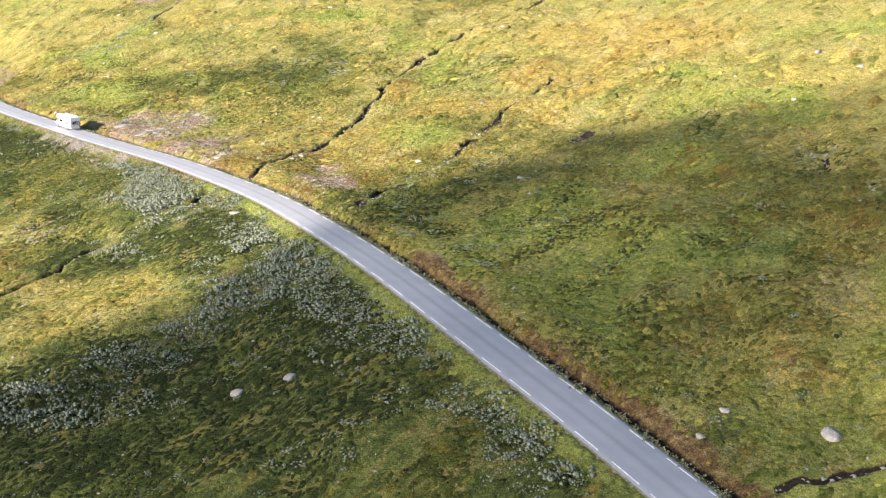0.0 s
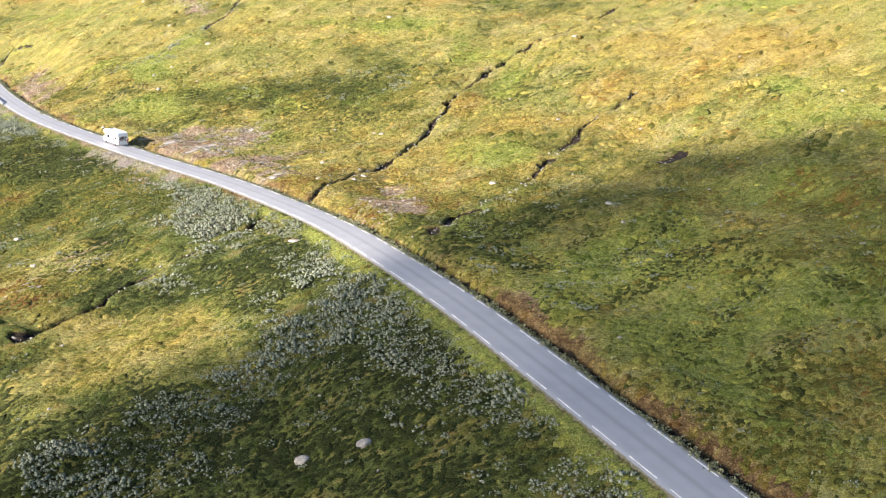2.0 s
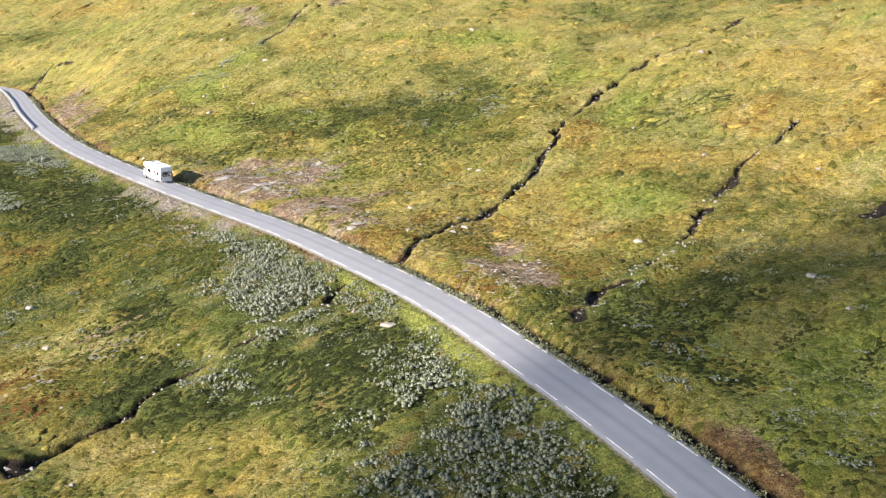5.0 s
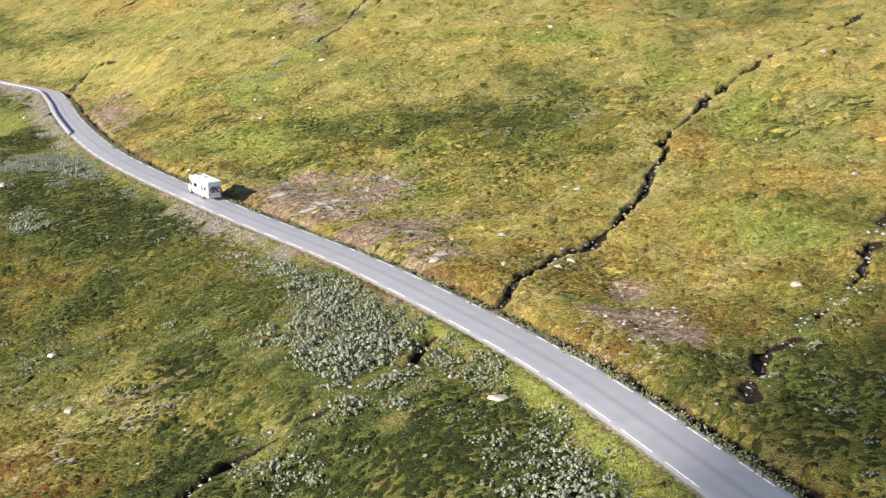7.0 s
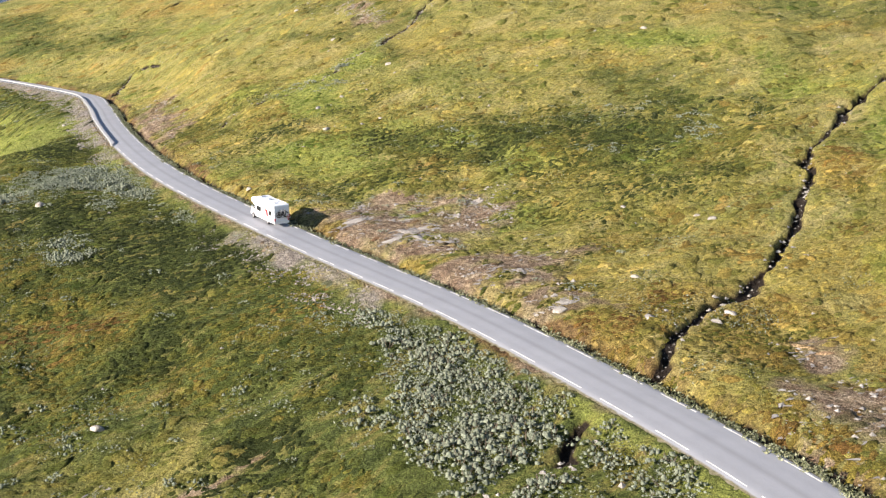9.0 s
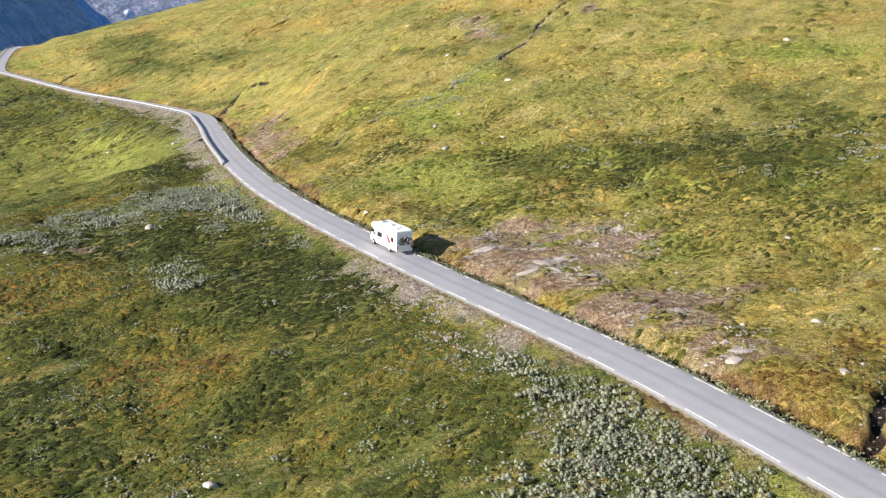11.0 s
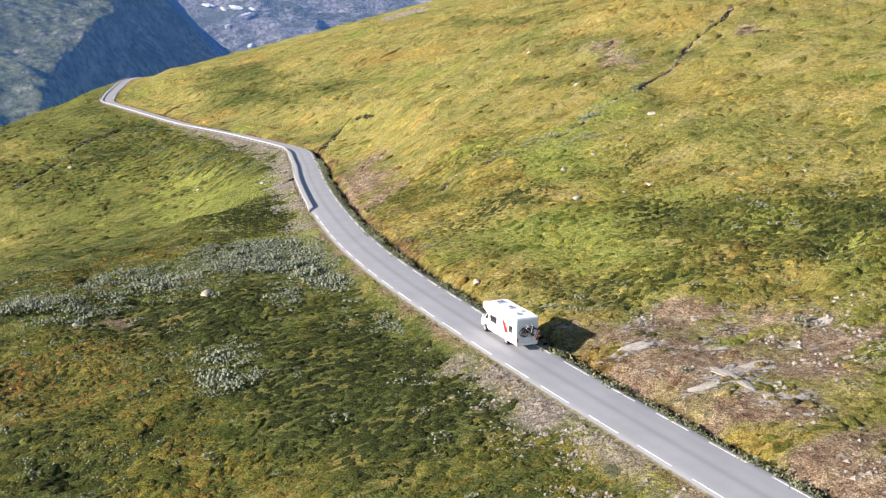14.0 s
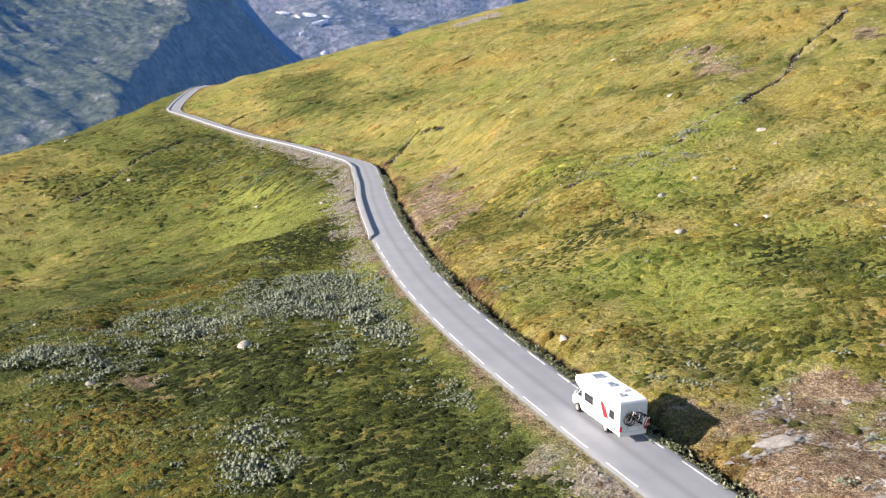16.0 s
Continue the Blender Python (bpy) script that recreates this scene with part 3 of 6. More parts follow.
def hill(xs, ys):
    """Heights of the open hillside on a grid of xs and ys."""
    ex = np.exp(-((xs[:, None] - SWELL_X) ** 2) / (2 * 62.0 ** 2))
    ey = np.exp(-((ys[:, None] - SWELL_Y) ** 2) / (2 * 62.0 ** 2))
    z = SLOPE[0] + SLOPE[1] * (xs[:, None] + 100) / 100 + SLOPE[2] * (ys[None] - 250) / 100
    z = z + ex @ np.array(SWELLS).reshape(9, 9) @ ey.T
    x, y = xs[:, None] + 0 * ys[None], ys[None] + 0 * xs[:, None]
    q = -(x + 100) * 0.65 + (y - 250) * 0.76
    p = (x + 100) * 0.76 + (y - 250) * 0.65
    q0 = 500 - 2.0 * np.logaddexp(0, -(p + 20) / 20) * 20
    over = np.maximum(0, q - q0)
    z = z - np.where(over < 150, 0.0027 * over ** 2, 60.75 + 0.81 * (over - 150))
    z = np.where(z < -200, -200 + 40 * np.tanh((z + 200) / 40), z)
    return np.where(z > 260, 260 + 200 * np.tanh((z - 260) / 200), z)


def spread(core, out):
    steps = np.cumsum(4.0 * 1.25 ** np.arange(40))
    steps = steps[steps < out]
    return np.concatenate([core[0] - steps[::-1], core, core[-1] + steps])


XS = spread(np.concatenate([np.arange(-470, -260, 2.2), np.arange(-260, -165, 1.3), np.arange(-165, 66, 1.05), np.arange(66, 130, 2.2)]), 4000)
YS = spread(np.concatenate([np.arange(-30, 62, 2.5), np.arange(62, 300, 1.05), np.arange(300, 400, 1.3), np.arange(400, 720, 2.3)]), 4000)
GX, GY = XS[:, None] + 0 * YS[None], YS[None] + 0 * XS[:, None]
GZ = hill(XS, YS)
core = (GX > -520) & (GX < 180) & (GY > -60) & (GY < 760)
cx, cy = GX[core], GY[core]
rd, rs, ru = near(cx, cy, ROAD)
rside = side(cx, cy, ROAD, rs)
rz = ROAD[rs, 2] * (1 - ru) + ROAD[rs + 1, 2] * ru
cz = GZ[core]
# humps and hollows of the moor
rough_ = smooth(4, 12, rd)
cz = cz + rough_ * (0.75 * wave(cx, cy, 17, 1) + 0.42 * wave(cx, cy, 7.5, 2) + 0.33 * wave(cx, cy, 3.4, 3) + 0.2 * wave(cx, cy, 1.7, 4) + 0.34 * band(cx, cy, 4.6, 66) + 0.2 * band(cx, cy, 2.3, 67))
# the road's bench: a fill of stones on the low side, a ditch on the high side
w = 1 - smooth(5.0, 26.0, rd)
bank = np.where(rside < 0, np.clip(0.25 * (rd - HALF - 2.1), 0, 1.2) * (1 - smooth(9, 36, rd)), 0)
cz = cz * (1 - w) + rz * w + bank
fill = smooth(0.5, 4.0, rd - HALF) * (1 - smooth(9, 22, rd))
cz = cz - np.where(rside > 0, 1.3, 0.0) * fill
ditch = np.exp(-((rd - HALF - 1.5 - 0.3 * wave(cx, cy, 4.0, 35)) / 0.75) ** 2)
cz = cz - np.where(rside < 0, 1.35 + 0.25 * wave(cx, cy, 9.0, 36), 0.1) * ditch
flat = 1 - smooth(HALF + 0.5, HALF + 1.2, rd)
cz = cz * (1 - flat) + (rz - 0.1 - 0.1 * (1 - smooth(HALF - 1.2, HALF - 0.4, rd))) * flat


def ditch_peat_shade(x, y, d, s):
    """How far each place lies in the roadside ditch's peat and painted-in shade."""
    return np.where(s < 0, np.clip(1 - np.abs(d - HALF - 1.35 - 0.3 * wave(x, y, 4.0, 35)) / (1.5 + 0.5 * wave(x, y, 6.0, 37) + 0.4 * wave(x, y, 2.1, 38)), 0, 1), 0)


def carve(x, y, d_road):
    """Depth of the gullies below the moor, and how far each place lies in their peat."""
    deep, peat = np.zeros(x.shape), np.zeros(x.shape)
    for points, width, depth in GULLIES:
        g = glide(points, 3.0)
        sel = (x > g[:, 0].min() - 8) & (x < g[:, 0].max() + 8) & (y > g[:, 1].min() - 8) & (y < g[:, 1].max() + 8)
        u, v = x[sel], y[sel]
        d = near(u + 0.7 * wave(u, v, 4.5, 21) + 0.45 * wave(u, v, 1.8, 22) + 0.2 * wave(u, v, 0.8, 27), v + 0.7 * wave(u, v, 4.5, 23) + 0.45 * wave(u, v, 1.8, 24) + 0.2 * wave(u, v, 0.8, 28), g)[0]
        wid = width * np.maximum(0.28, 0.9 + 0.6 * wave(u, v, 6.5, 25) + 0.45 * wave(u, v, 2.6, 29))
        whole = smooth(-0.5, -0.15, wave(u, v, 7.0, 29) + 0.45 * wave(u, v, 2.6, 30)) if width < 0.5 else 1.0
        whole = whole * smooth(HALF + 1.2, HALF + 2.5, d_road[sel])
        deep[sel] = np.maximum(deep[sel], depth * whole * smooth(1.5, 0.75, d / wid) * (0.8 + 0.35 * wave(u, v, 5.0, 26) + 0.25 * wave(u, v, 1.2, 31)) * smooth(0.2, 0.7, wid / width))
        peat[sel] = np.maximum(peat[sel], whole * np.clip(1.2 - 0.62 * d / wid, 0, 1) * smooth(0.1, 0.6, wid / width))
    return deep, peat


GZ[core] = cz


def ground_z(x, y):
    """Height of the ground at places on the plan."""
    i = np.clip(np.searchsorted(XS, x) - 1, 0, len(XS) - 2)
    j = np.clip(np.searchsorted(YS, y) - 1, 0, len(YS) - 2)
    a, c = (x - XS[i]) / (XS[i + 1] - XS[i]), (y - YS[j]) / (YS[j + 1] - YS[j])
    return (GZ[i, j] * (1 - a) + GZ[i + 1, j] * a) * (1 - c) + (GZ[i, j + 1] * (1 - a) + GZ[i + 1, j + 1] * a) * c


def blob(x, y, spots):
    """How much each place lies in one of some patches: x, y, length, width, turn in degrees."""
    out = np.zeros(x.shape)
    x, y = x + 4.5 * wave(x, y, 11, 71) + 2.2 * wave(x, y, 4, 72), y + 4.5 * wave(x, y, 11, 73) + 2.2 * wave(x, y, 4, 74)
    for px, py, a, b, turn in spots:
        c, s = math.cos(radians(turn)), math.sin(radians(turn))
        u, v = ((x - px) * c + (y - py) * s) / a, (-(x - px) * s + (y - py) * c) / b
        out = np.maximum(out, np.clip(1.2 - np.hypot(u, v) * 0.72, 0, 1))
    return out


def mesh_of(name, verts, faces, material=None, flat_=False):
    """A mesh from arrays of places and of corner numbers (all faces with as many corners)."""
    me = bpy.data.meshes.new(name)
    verts, faces = np.asarray(verts, np.float32), np.asarray(faces, np.int32)
    k = faces.shape[1]
    me.vertices.add(len(verts))
    me.vertices.foreach_set("co", verts.ravel())
    me.loops.add(faces.size)
    me.loops.foreach_set("vertex_index", faces.ravel())
    me.polygons.add(len(faces))
    me.polygons.foreach_set("loop_start", np.arange(0, faces.size, k, dtype=np.int32))
    me.polygons.foreach_set("use_smooth", np.full(len(faces), not flat_, bool))
    me.update(calc_edges=True)
    if material:
        me.materials.append(material)
    return me


def number_grid(n, m):
    k = np.arange(n * m).reshape(n, m)
    return np.stack([k[:-1, :-1], k[1:, :-1], k[1:, 1:], k[:-1, 1:]], -1).reshape(-1, 4)


ground_cut = np.maximum(ditch_peat_shade(cx, cy, rd, rside), carve(cx, cy, rd)[1])
zone = np.zeros((GX.size, 4), np.float32)
ci = np.flatnonzero(core.ravel())
bare = blob(cx, cy, BARE)
stones = np.where(rside > 0, 1 - smooth(HALF + 2.0, HALF + 5.5 + 2.5 * wave(cx, cy, 13, 31), rd), 0)
stones = stones * blob(cx, cy, FILL) * np.clip(0.62 + 0.6 * wave(cx, cy, 6.0, 50) + 0.35 * wave(cx, cy, 2.4, 51), 0, 1)
verge = np.where(rside < 0, np.maximum(0.44 + 0.4 * wave(cx, cy, 7, 32), (0.74 + 0.3 * wave(cx, cy, 4, 32)) * (1 - smooth(118, 140, cy))) * (1 - smooth(HALF + 2.6, HALF + 6, rd + 1.6 * wave(cx, cy, 9, 33))) * smooth(HALF + 0.9, HALF + 1.3, rd), (0.3 + 0.3 * wave(cx, cy, 6, 34)) * (1 - smooth(HALF + 0.5, HALF + 1.4, rd)) + smooth(150, 172, cy) * (0.3 + 0.3 * wave(cx, cy, 3.0, 114)) * (1 - smooth(HALF + 1.3, HALF + 3.0, rd)))
zone[ci, 0] = np.maximum((0.72 + 0.36 * wave(cx, cy, 2.4, 39) + 0.34 * band(cx, cy, 1.9, 101)) * bare, verge)
zone[ci, 3] = stones
patchy = 0.55 * wave(cx + 0.5 * cy, cy, 34, 75) + 0.45 * wave(cx + 0.5 * cy, cy, 13, 76)
zone[ci, 1] = np.maximum(0.5 * smooth(0.0, 0.5, patchy), np.maximum(blob(cx, cy, HEATH) * np.where(rside > 0, 0.82, 0.7), np.where(rside > 0, (0.72 + 0.16 * band(cx, cy, 13, 64)) * (1 - smooth(40, 90, rd)) * (1 - 0.6 * np.minimum(1, 1.6 * blob(cx, cy, OCHRE))), 0)))
mossy = 0.6 * wave(cx, cy + 0.4 * cx, 28, 77) + 0.4 * wave(cx, cy, 10, 78)
zone[ci, 2] = np.maximum(np.maximum(0.7 * blob(cx, cy, LUSH), 0.6 * smooth(0.1, 0.6, mossy) * np.where(rside > 0, 1 - 0.75 * (1 - smooth(55, 85, rd)), 1)), (0.75 + 0.3 * wave(cx, cy, 8, 40)) * np.where(rside > 0, smooth(HALF + 0.2, HALF + 0.7, rd) * (1 - smooth(HALF + 1.4, HALF + 3.4, rd + 0.7 * wave(cx, cy, 3.0, 102))) * (1 - 0.45 * smooth(150, 172, cy)), 0))
zone[ci, 2] = np.maximum(zone[ci, 2], np.where(rside > 0, 0.4 * smooth(-120, -175, cx) * smooth(-0.5, 0.4, mossy), 0))
values = np.zeros(GX.size, np.float32)
values[ci] = np.maximum(blob(cx, cy, OCHRE) * (0.85 - 0.4 * smooth(230, 280, cy) - np.where(rside > 0, 0.34, 0)), 0.6 * smooth(0.1, 0.6, -mossy)) + np.where(rside < 0, 0.42 * (1 - smooth(HALF + 3, HALF + 7, rd)), 0)
low_green = (rside < 0) * smooth(-18, -5, cx) * (1 - smooth(150, 178, cy)) * (1 - smooth(38, 56, cx))
values[ci] *= (1 - smooth(0.15, 0.45, bare)) * (1 - 0.7 * low_green * smooth(HALF + 4, HALF + 9, rd))
RUST = values.reshape(len(XS), len(YS))
zone[ci, 2] = np.maximum(zone[ci, 2], 0.62 * low_green * (0.75 + 0.5 * wave(cx, cy, 9.0, 100)) * smooth(HALF + 4, HALF + 9, rd))
ZONE = zone.reshape(len(XS), len(YS), 4)
CUT = np.zeros(GX.shape)
CUT[core] = ground_cut

# the sheet of ground, three times finer along gullies and the ditch
FINER = 3
flag = np.zeros(GX.shape, bool)
flag[core] = (rside < 0) & (rd > HALF + 0.2) & (rd < HALF + 4.6) & (cy > -20) & (cy < 420)
for points, width, depth in GULLIES:
    g = glide(points, 3.0)
    sel = (cx > g[:, 0].min() - 9) & (cx < g[:, 0].max() + 9) & (cy > g[:, 1].min() - 9) & (cy < g[:, 1].max() + 9)
    hit_ = np.zeros(cx.shape, bool)
    hit_[sel] = near(cx[sel], cy[sel], g)[0] < 2.9 * width + 1.7
    flag[core] |= hit_
cell = flag[:-1, :-1] | flag[1:, :-1] | flag[1:, 1:] | flag[:-1, 1:]
ci_, cj_ = np.nonzero(cell)
sa, sb = np.meshgrid(np.arange(FINER + 1), np.arange(FINER + 1), indexing="ij")
wide = (len(YS) - 1) * FINER + 1
ids, back = np.unique(((ci_[:, None, None] * FINER + sa) * wide + cj_[:, None, None] * FINER + sb).ravel(), return_inverse=True)
ui, uj = ids // wide, ids % wide
fx, fy = np.interp(ui / FINER, np.arange(len(XS)), XS), np.interp(uj / FINER, np.arange(len(YS)), YS)


def between(grid_):
    """A grid's values at the finer places."""
    i, j = np.minimum(ui // FINER, len(XS) - 2), np.minimum(uj // FINER, len(YS) - 2)
    a, c = ui / FINER - i, uj / FINER - j
    if grid_.ndim == 3:
        a, c = a[:, None], c[:, None]
    return (grid_[i, j] * (1 - a) + grid_[i + 1, j] * a) * (1 - c) + (grid_[i, j + 1] * (1 - a) + grid_[i + 1, j + 1] * a) * c


fd, fs, _ = near(fx, fy, ROAD)
fside = side(fx, fy, ROAD, fs)
deep, peat = carve(fx, fy, fd)
ragged_ = np.where(fside < 0, smooth(HALF + 0.9, HALF + 1.4, fd) * (1 - smooth(HALF + 2.8, HALF + 4.0, fd)), 0)
fz = between(GZ) - deep + ragged_ * (0.26 * wave(fx, fy, 1.1, 79) + 0.2 * wave(fx, fy, 0.55, 80))
own_ = (ui % FINER == 0) & (uj % FINER == 0)
number = np.where(own_, (ui // FINER) * len(YS) + uj // FINER, GX.size + np.cumsum(~own_) - 1)
GZ[ui[own_] // FINER, uj[own_] // FINER] = fz[own_]
k_ = number[back].reshape(-1, FINER + 1, FINER + 1)
fine_faces = np.stack([k_[:, :-1, :-1], k_[:, 1:, :-1], k_[:, 1:, 1:], k_[:, :-1, 1:]], -1).reshape(-1, 4)
me = mesh_of("ground", np.vstack([np.stack([GX, GY, GZ], -1).reshape(-1, 3), np.stack([fx, fy, fz], -1)[~own_]]), np.vstack([number_grid(len(XS), len(YS))[~cell.ravel()], fine_faces]), M_GROUND)
me.color_attributes.new("zone", 'FLOAT_COLOR', 'POINT').data.foreach_set("color", np.vstack([zone, between(ZONE)[~own_]]).astype(np.float32).ravel())
me.attributes.new("ochre", 'FLOAT', 'POINT').data.foreach_set("value", np.r_[values, between(RUST)[~own_]].astype(np.float32))
fine_cut = np.maximum(ditch_peat_shade(fx, fy, fd, fside), peat)
me.attributes.new("cut", 'FLOAT', 'POINT').data.foreach_set("value", np.r_[CUT.ravel(), fine_cut[~own_]].astype(np.float32))
tagged(new("ground", me), "golden green mountain moor with gullies and bare patches", "ground", kind="structure")

# ---- road ----
def strip(line, offsets, lifts):
    """Rows of places beside a line: offsets to its left."""
    t = np.gradient(line[:, :2], axis=0)
    t /= np.linalg.norm(t, axis=1)[:, None]
    rows = []
    for o, h in zip(offsets, lifts):
        rows.append(np.stack([line[:, 0] - t[:, 1] * o, line[:, 1] + t[:, 0] * o, line[:, 2] + h], -1))
    return np.stack(rows, 1)


offs = np.array([-3.15, -2.62, -2.0, -1.5, -1.0, -0.5, 0, 0.5, 1.0, 1.5, 2.0, 2.62, 3.15])
lift = np.array([-0.17, 0, 0.012, 0.022, 0.032, 0.04, 0.042, 0.04, 0.032, 0.022, 0.012, 0, -0.17])
grid = strip(FINE, offs, lift)
me = mesh_of("road", grid.reshape(-1, 3), number_grid(*grid.shape[:2])[:, ::-1], M_ASPHALT)
layer = me.attributes.new("crumble", 'FLOAT', 'POINT')
layer.data.foreach_set("value", np.tile(smooth(2.6, 2.9, np.abs(offs)), len(FINE)).astype(np.float32))
layer = me.attributes.new("track", 'FLOAT', 'POINT')
tr = np.exp(-((np.abs(offs + 0.05) - 0.0) / 0.28) ** 2) + 0.35 * np.exp(-((np.abs(offs) - 1.6) / 0.3) ** 2)
layer.data.foreach_set("value", np.tile(tr, len(FINE)).astype(np.float32))
road = tagged(new("road", me), "narrow grey asphalt mountain road with worn surface", "road", kind="structure")


along = np.r_[0, np.cumsum(np.hypot(*np.diff(FINE[:, :2], axis=0).T))]
along = along - np.interp(60.4, FINE[:, 1], along)


def road_at(s_, off=0.0, up=0.0):
    """Place and heading (to the left of +y) at a distance along the road and an offset to its left."""
    p = np.array([np.interp(s_, along, FINE[:, k]) for k in range(3)])
    q = np.array([np.interp(s_ + 1.0, along, FINE[:, k]) for k in range(3)])
    r = np.array([np.interp(s_ - 1.0, along, FINE[:, k]) for k in range(3)])
    t = (q - r)[:2] / np.linalg.norm((q - r)[:2])
    return Vector((p[0] - t[1] * off, p[1] + t[0] * off, p[2] + up)), math.degrees(math.atan2(-t[0], t[1])), math.degrees(math.atan2(q[2] - r[2], np.linalg.norm((q - r)[:2])))


def dash(start, length, off, lift_):
    """One painted edge mark that follows the bend."""
    rows = []
    for k in range(5):
        s_ = start + length * k / 4
        for w_ in (-0.065, 0.065):
            v, _, _ = road_at(s_, off + w_ * (1 + 0.25 * math.sin(7.3 * start + 2.1 * k)), lift_)
            rows.append(tuple(v))
    return rows


far_v, far_f = [], []
for off, shift in ((2.38, -3.2), (-2.38, -4.8)):
    for k in range(-17, 130):
        start = shift + float(np.interp(k, [-17, 0, 5, 11, 12, 16, 20, 130], [-1.4, 92.1, 119.1, 156.2, 161.6, 185.6, 208.7, 813.7])) + 0.12 * math.sin(3.7 * k + off)
        if start > along[-1] - 6 or off > 0 and start > 256:
            break
        rows = dash(start - 0.5, 3.75 + 0.2 * math.sin(2.2 * k), off, 0.012)
        fs = [(2 * i, 2 * i + 1, 2 * i + 3, 2 * i + 2) for i in range(4)]
        if start < 290:
            o_ = new("edge_mark", mesh_of("edge_mark", rows, fs, M_LINE))
            o_.parent = road
        else:
            far_f += [tuple(i + len(far_v) for i in f) for f in fs]
            far_v += rows
o_ = tagged(new("far_edge_marks", mesh_of("far_edge_marks", far_v, far_f, M_LINE)), kind="stuff")
o_.parent = road

# ---- guard rail ----
def part(name, bm, material, parent, label=""):
    """One mesh object under a thing or a part."""
    me = bpy.data.meshes.new(name)
    bm.to_mesh(me)
    bm.free()
    if material:
        me.materials.append(material)
    ob = new(name, me)
    ob.parent = parent
    if label:
        ob["label"] = label
    return ob


def box(bm, x0, x1, y0, y1, z0, z1):
    v = [bm.verts.new(p) for p in ((x0, y0, z0), (x1, y0, z0), (x1, y1, z0), (x0, y1, z0), (x0, y0, z1), (x1, y0, z1), (x1, y1, z1), (x0, y1, z1))]
    for f in ((3, 2, 1, 0), (4, 5, 6, 7), (0, 1, 5, 4), (1, 2, 6, 5), (2, 3, 7, 6), (3, 0, 4, 7)):
        bm.faces.new([v[i] for i in f])


RAIL_FROM, RAIL_OFF = 262.0, 2.98
rail = tagged(new("guard_rail"), "galvanised steel guard rail along the outer road edge", "guard rail")
v0, _, _ = road_at(RAIL_FROM, RAIL_OFF)
rail.location = v0
post_bm = bmesh.new()
box(post_bm, -0.055, 0.055, -0.06, 0.06, -0.9, 0.74)
post_me = bpy.data.meshes.new("post")
post_bm.to_mesh(post_me)
post_bm.free()
post_me.materials.append(M_STEEL)
WAVE = [(0.00, 0.43), (0.05, 0.47), (0.05, 0.53), (0.0, 0.58), (0.0, 0.63), (0.05, 0.68), (0.05, 0.74), (0.0, 0.78)]
s_ = RAIL_FROM
while s_ < along[-1] - 8:
    v, head, _ = road_at(s_ + 0.3, RAIL_OFF + 0.13)
    post = new("post", post_me)
    post.parent = rail
    post.location = v - v0
    if s_ == RAIL_FROM:
        post.location.z -= 0.55
    post.rotation_euler.z = radians(head)
    bm = bmesh.new()
    rows = []
    for k in range(5):
        a, h_, _ = road_at(s_ + 4.0 * k / 4, RAIL_OFF)
        if s_ == RAIL_FROM:
            a.z -= 0.62 * (1 - k / 4) ** 1.5
        c_, s__ = math.cos(radians(h_)), math.sin(radians(h_))
        row = []
        for o_, z_ in WAVE:
            row.append(bm.verts.new((a.x - v0.x - c_ * o_, a.y - v0.y - s__ * o_, a.z - v0.z + z_)))
        for o_, z_ in reversed(WAVE):
            row.append(bm.verts.new((a.x - v0.x - c_ * (o_ + 0.02), a.y - v0.y - s__ * (o_ + 0.02), a.z - v0.z + z_)))
        rows.append(row)
    for r0, r1 in zip(rows, rows[1:]):
        for i in range(len(r0)):
            j = (i + 1) % len(r0)
            bm.faces.new((r0[i], r0[j], r1[j], r1[i]))
    bm.faces.new(rows[0])
    bm.faces.new(rows[-1][::-1])
    bmesh.ops.recalc_face_normals(bm, faces=bm.faces[:])
    part("beam", bm, M_STEEL, rail)
    s_ += 4.0
bm = bmesh.new()
a, h_, _ = road_at(RAIL_FROM - 0.35, RAIL_OFF)
box(bm, -0.11, 0.13, -0.35, 0.35, -0.1, 0.24)
bmesh.ops.bevel(bm, geom=bm.edges[:], offset=0.06, segments=2, affect='EDGES')
end_ = part("end_piece", bm, M_STEEL, rail, "dark weathered end terminal")
end_.location = a - v0
end_.rotation_euler.z = radians(h_)

# ---- camper van ----
M_SHELL = plain("white_gelcoat", (0.63, 0.655, 0.69), 0.35, 0.0, 0.5, 0.03, 2.0)
M_GREYTRIM = plain("grey_plastic", (0.3, 0.3, 0.31), 0.6)
M_BLACK = plain("black_rubber", (0.02, 0.02, 0.022), 0.8)
M_GLASS = plain("tinted_glass", (0.015, 0.017, 0.02), 0.08, 0.0, 0.6, 0.05)
M_RED = plain("red_film", (0.36, 0.008, 0.012), 0.4, 0.0, 0.5, 0.05)
M_LAMP = plain("red_lens", (0.45, 0.02, 0.02), 0.25, 0.0, 0.6, 0.05)
M_RIM = plain("steel_rim", (0.45, 0.45, 0.46), 0.4, 0.8)
M_HATCH = plain("smoked_hatch", (0.16, 0.19, 0.24), 0.2, 0.0, 0.6, 0.05)
M_STRIPE = plain("white_film", (0.66, 0.66, 0.65), 0.4, 0.0, 0.5, 0.05)


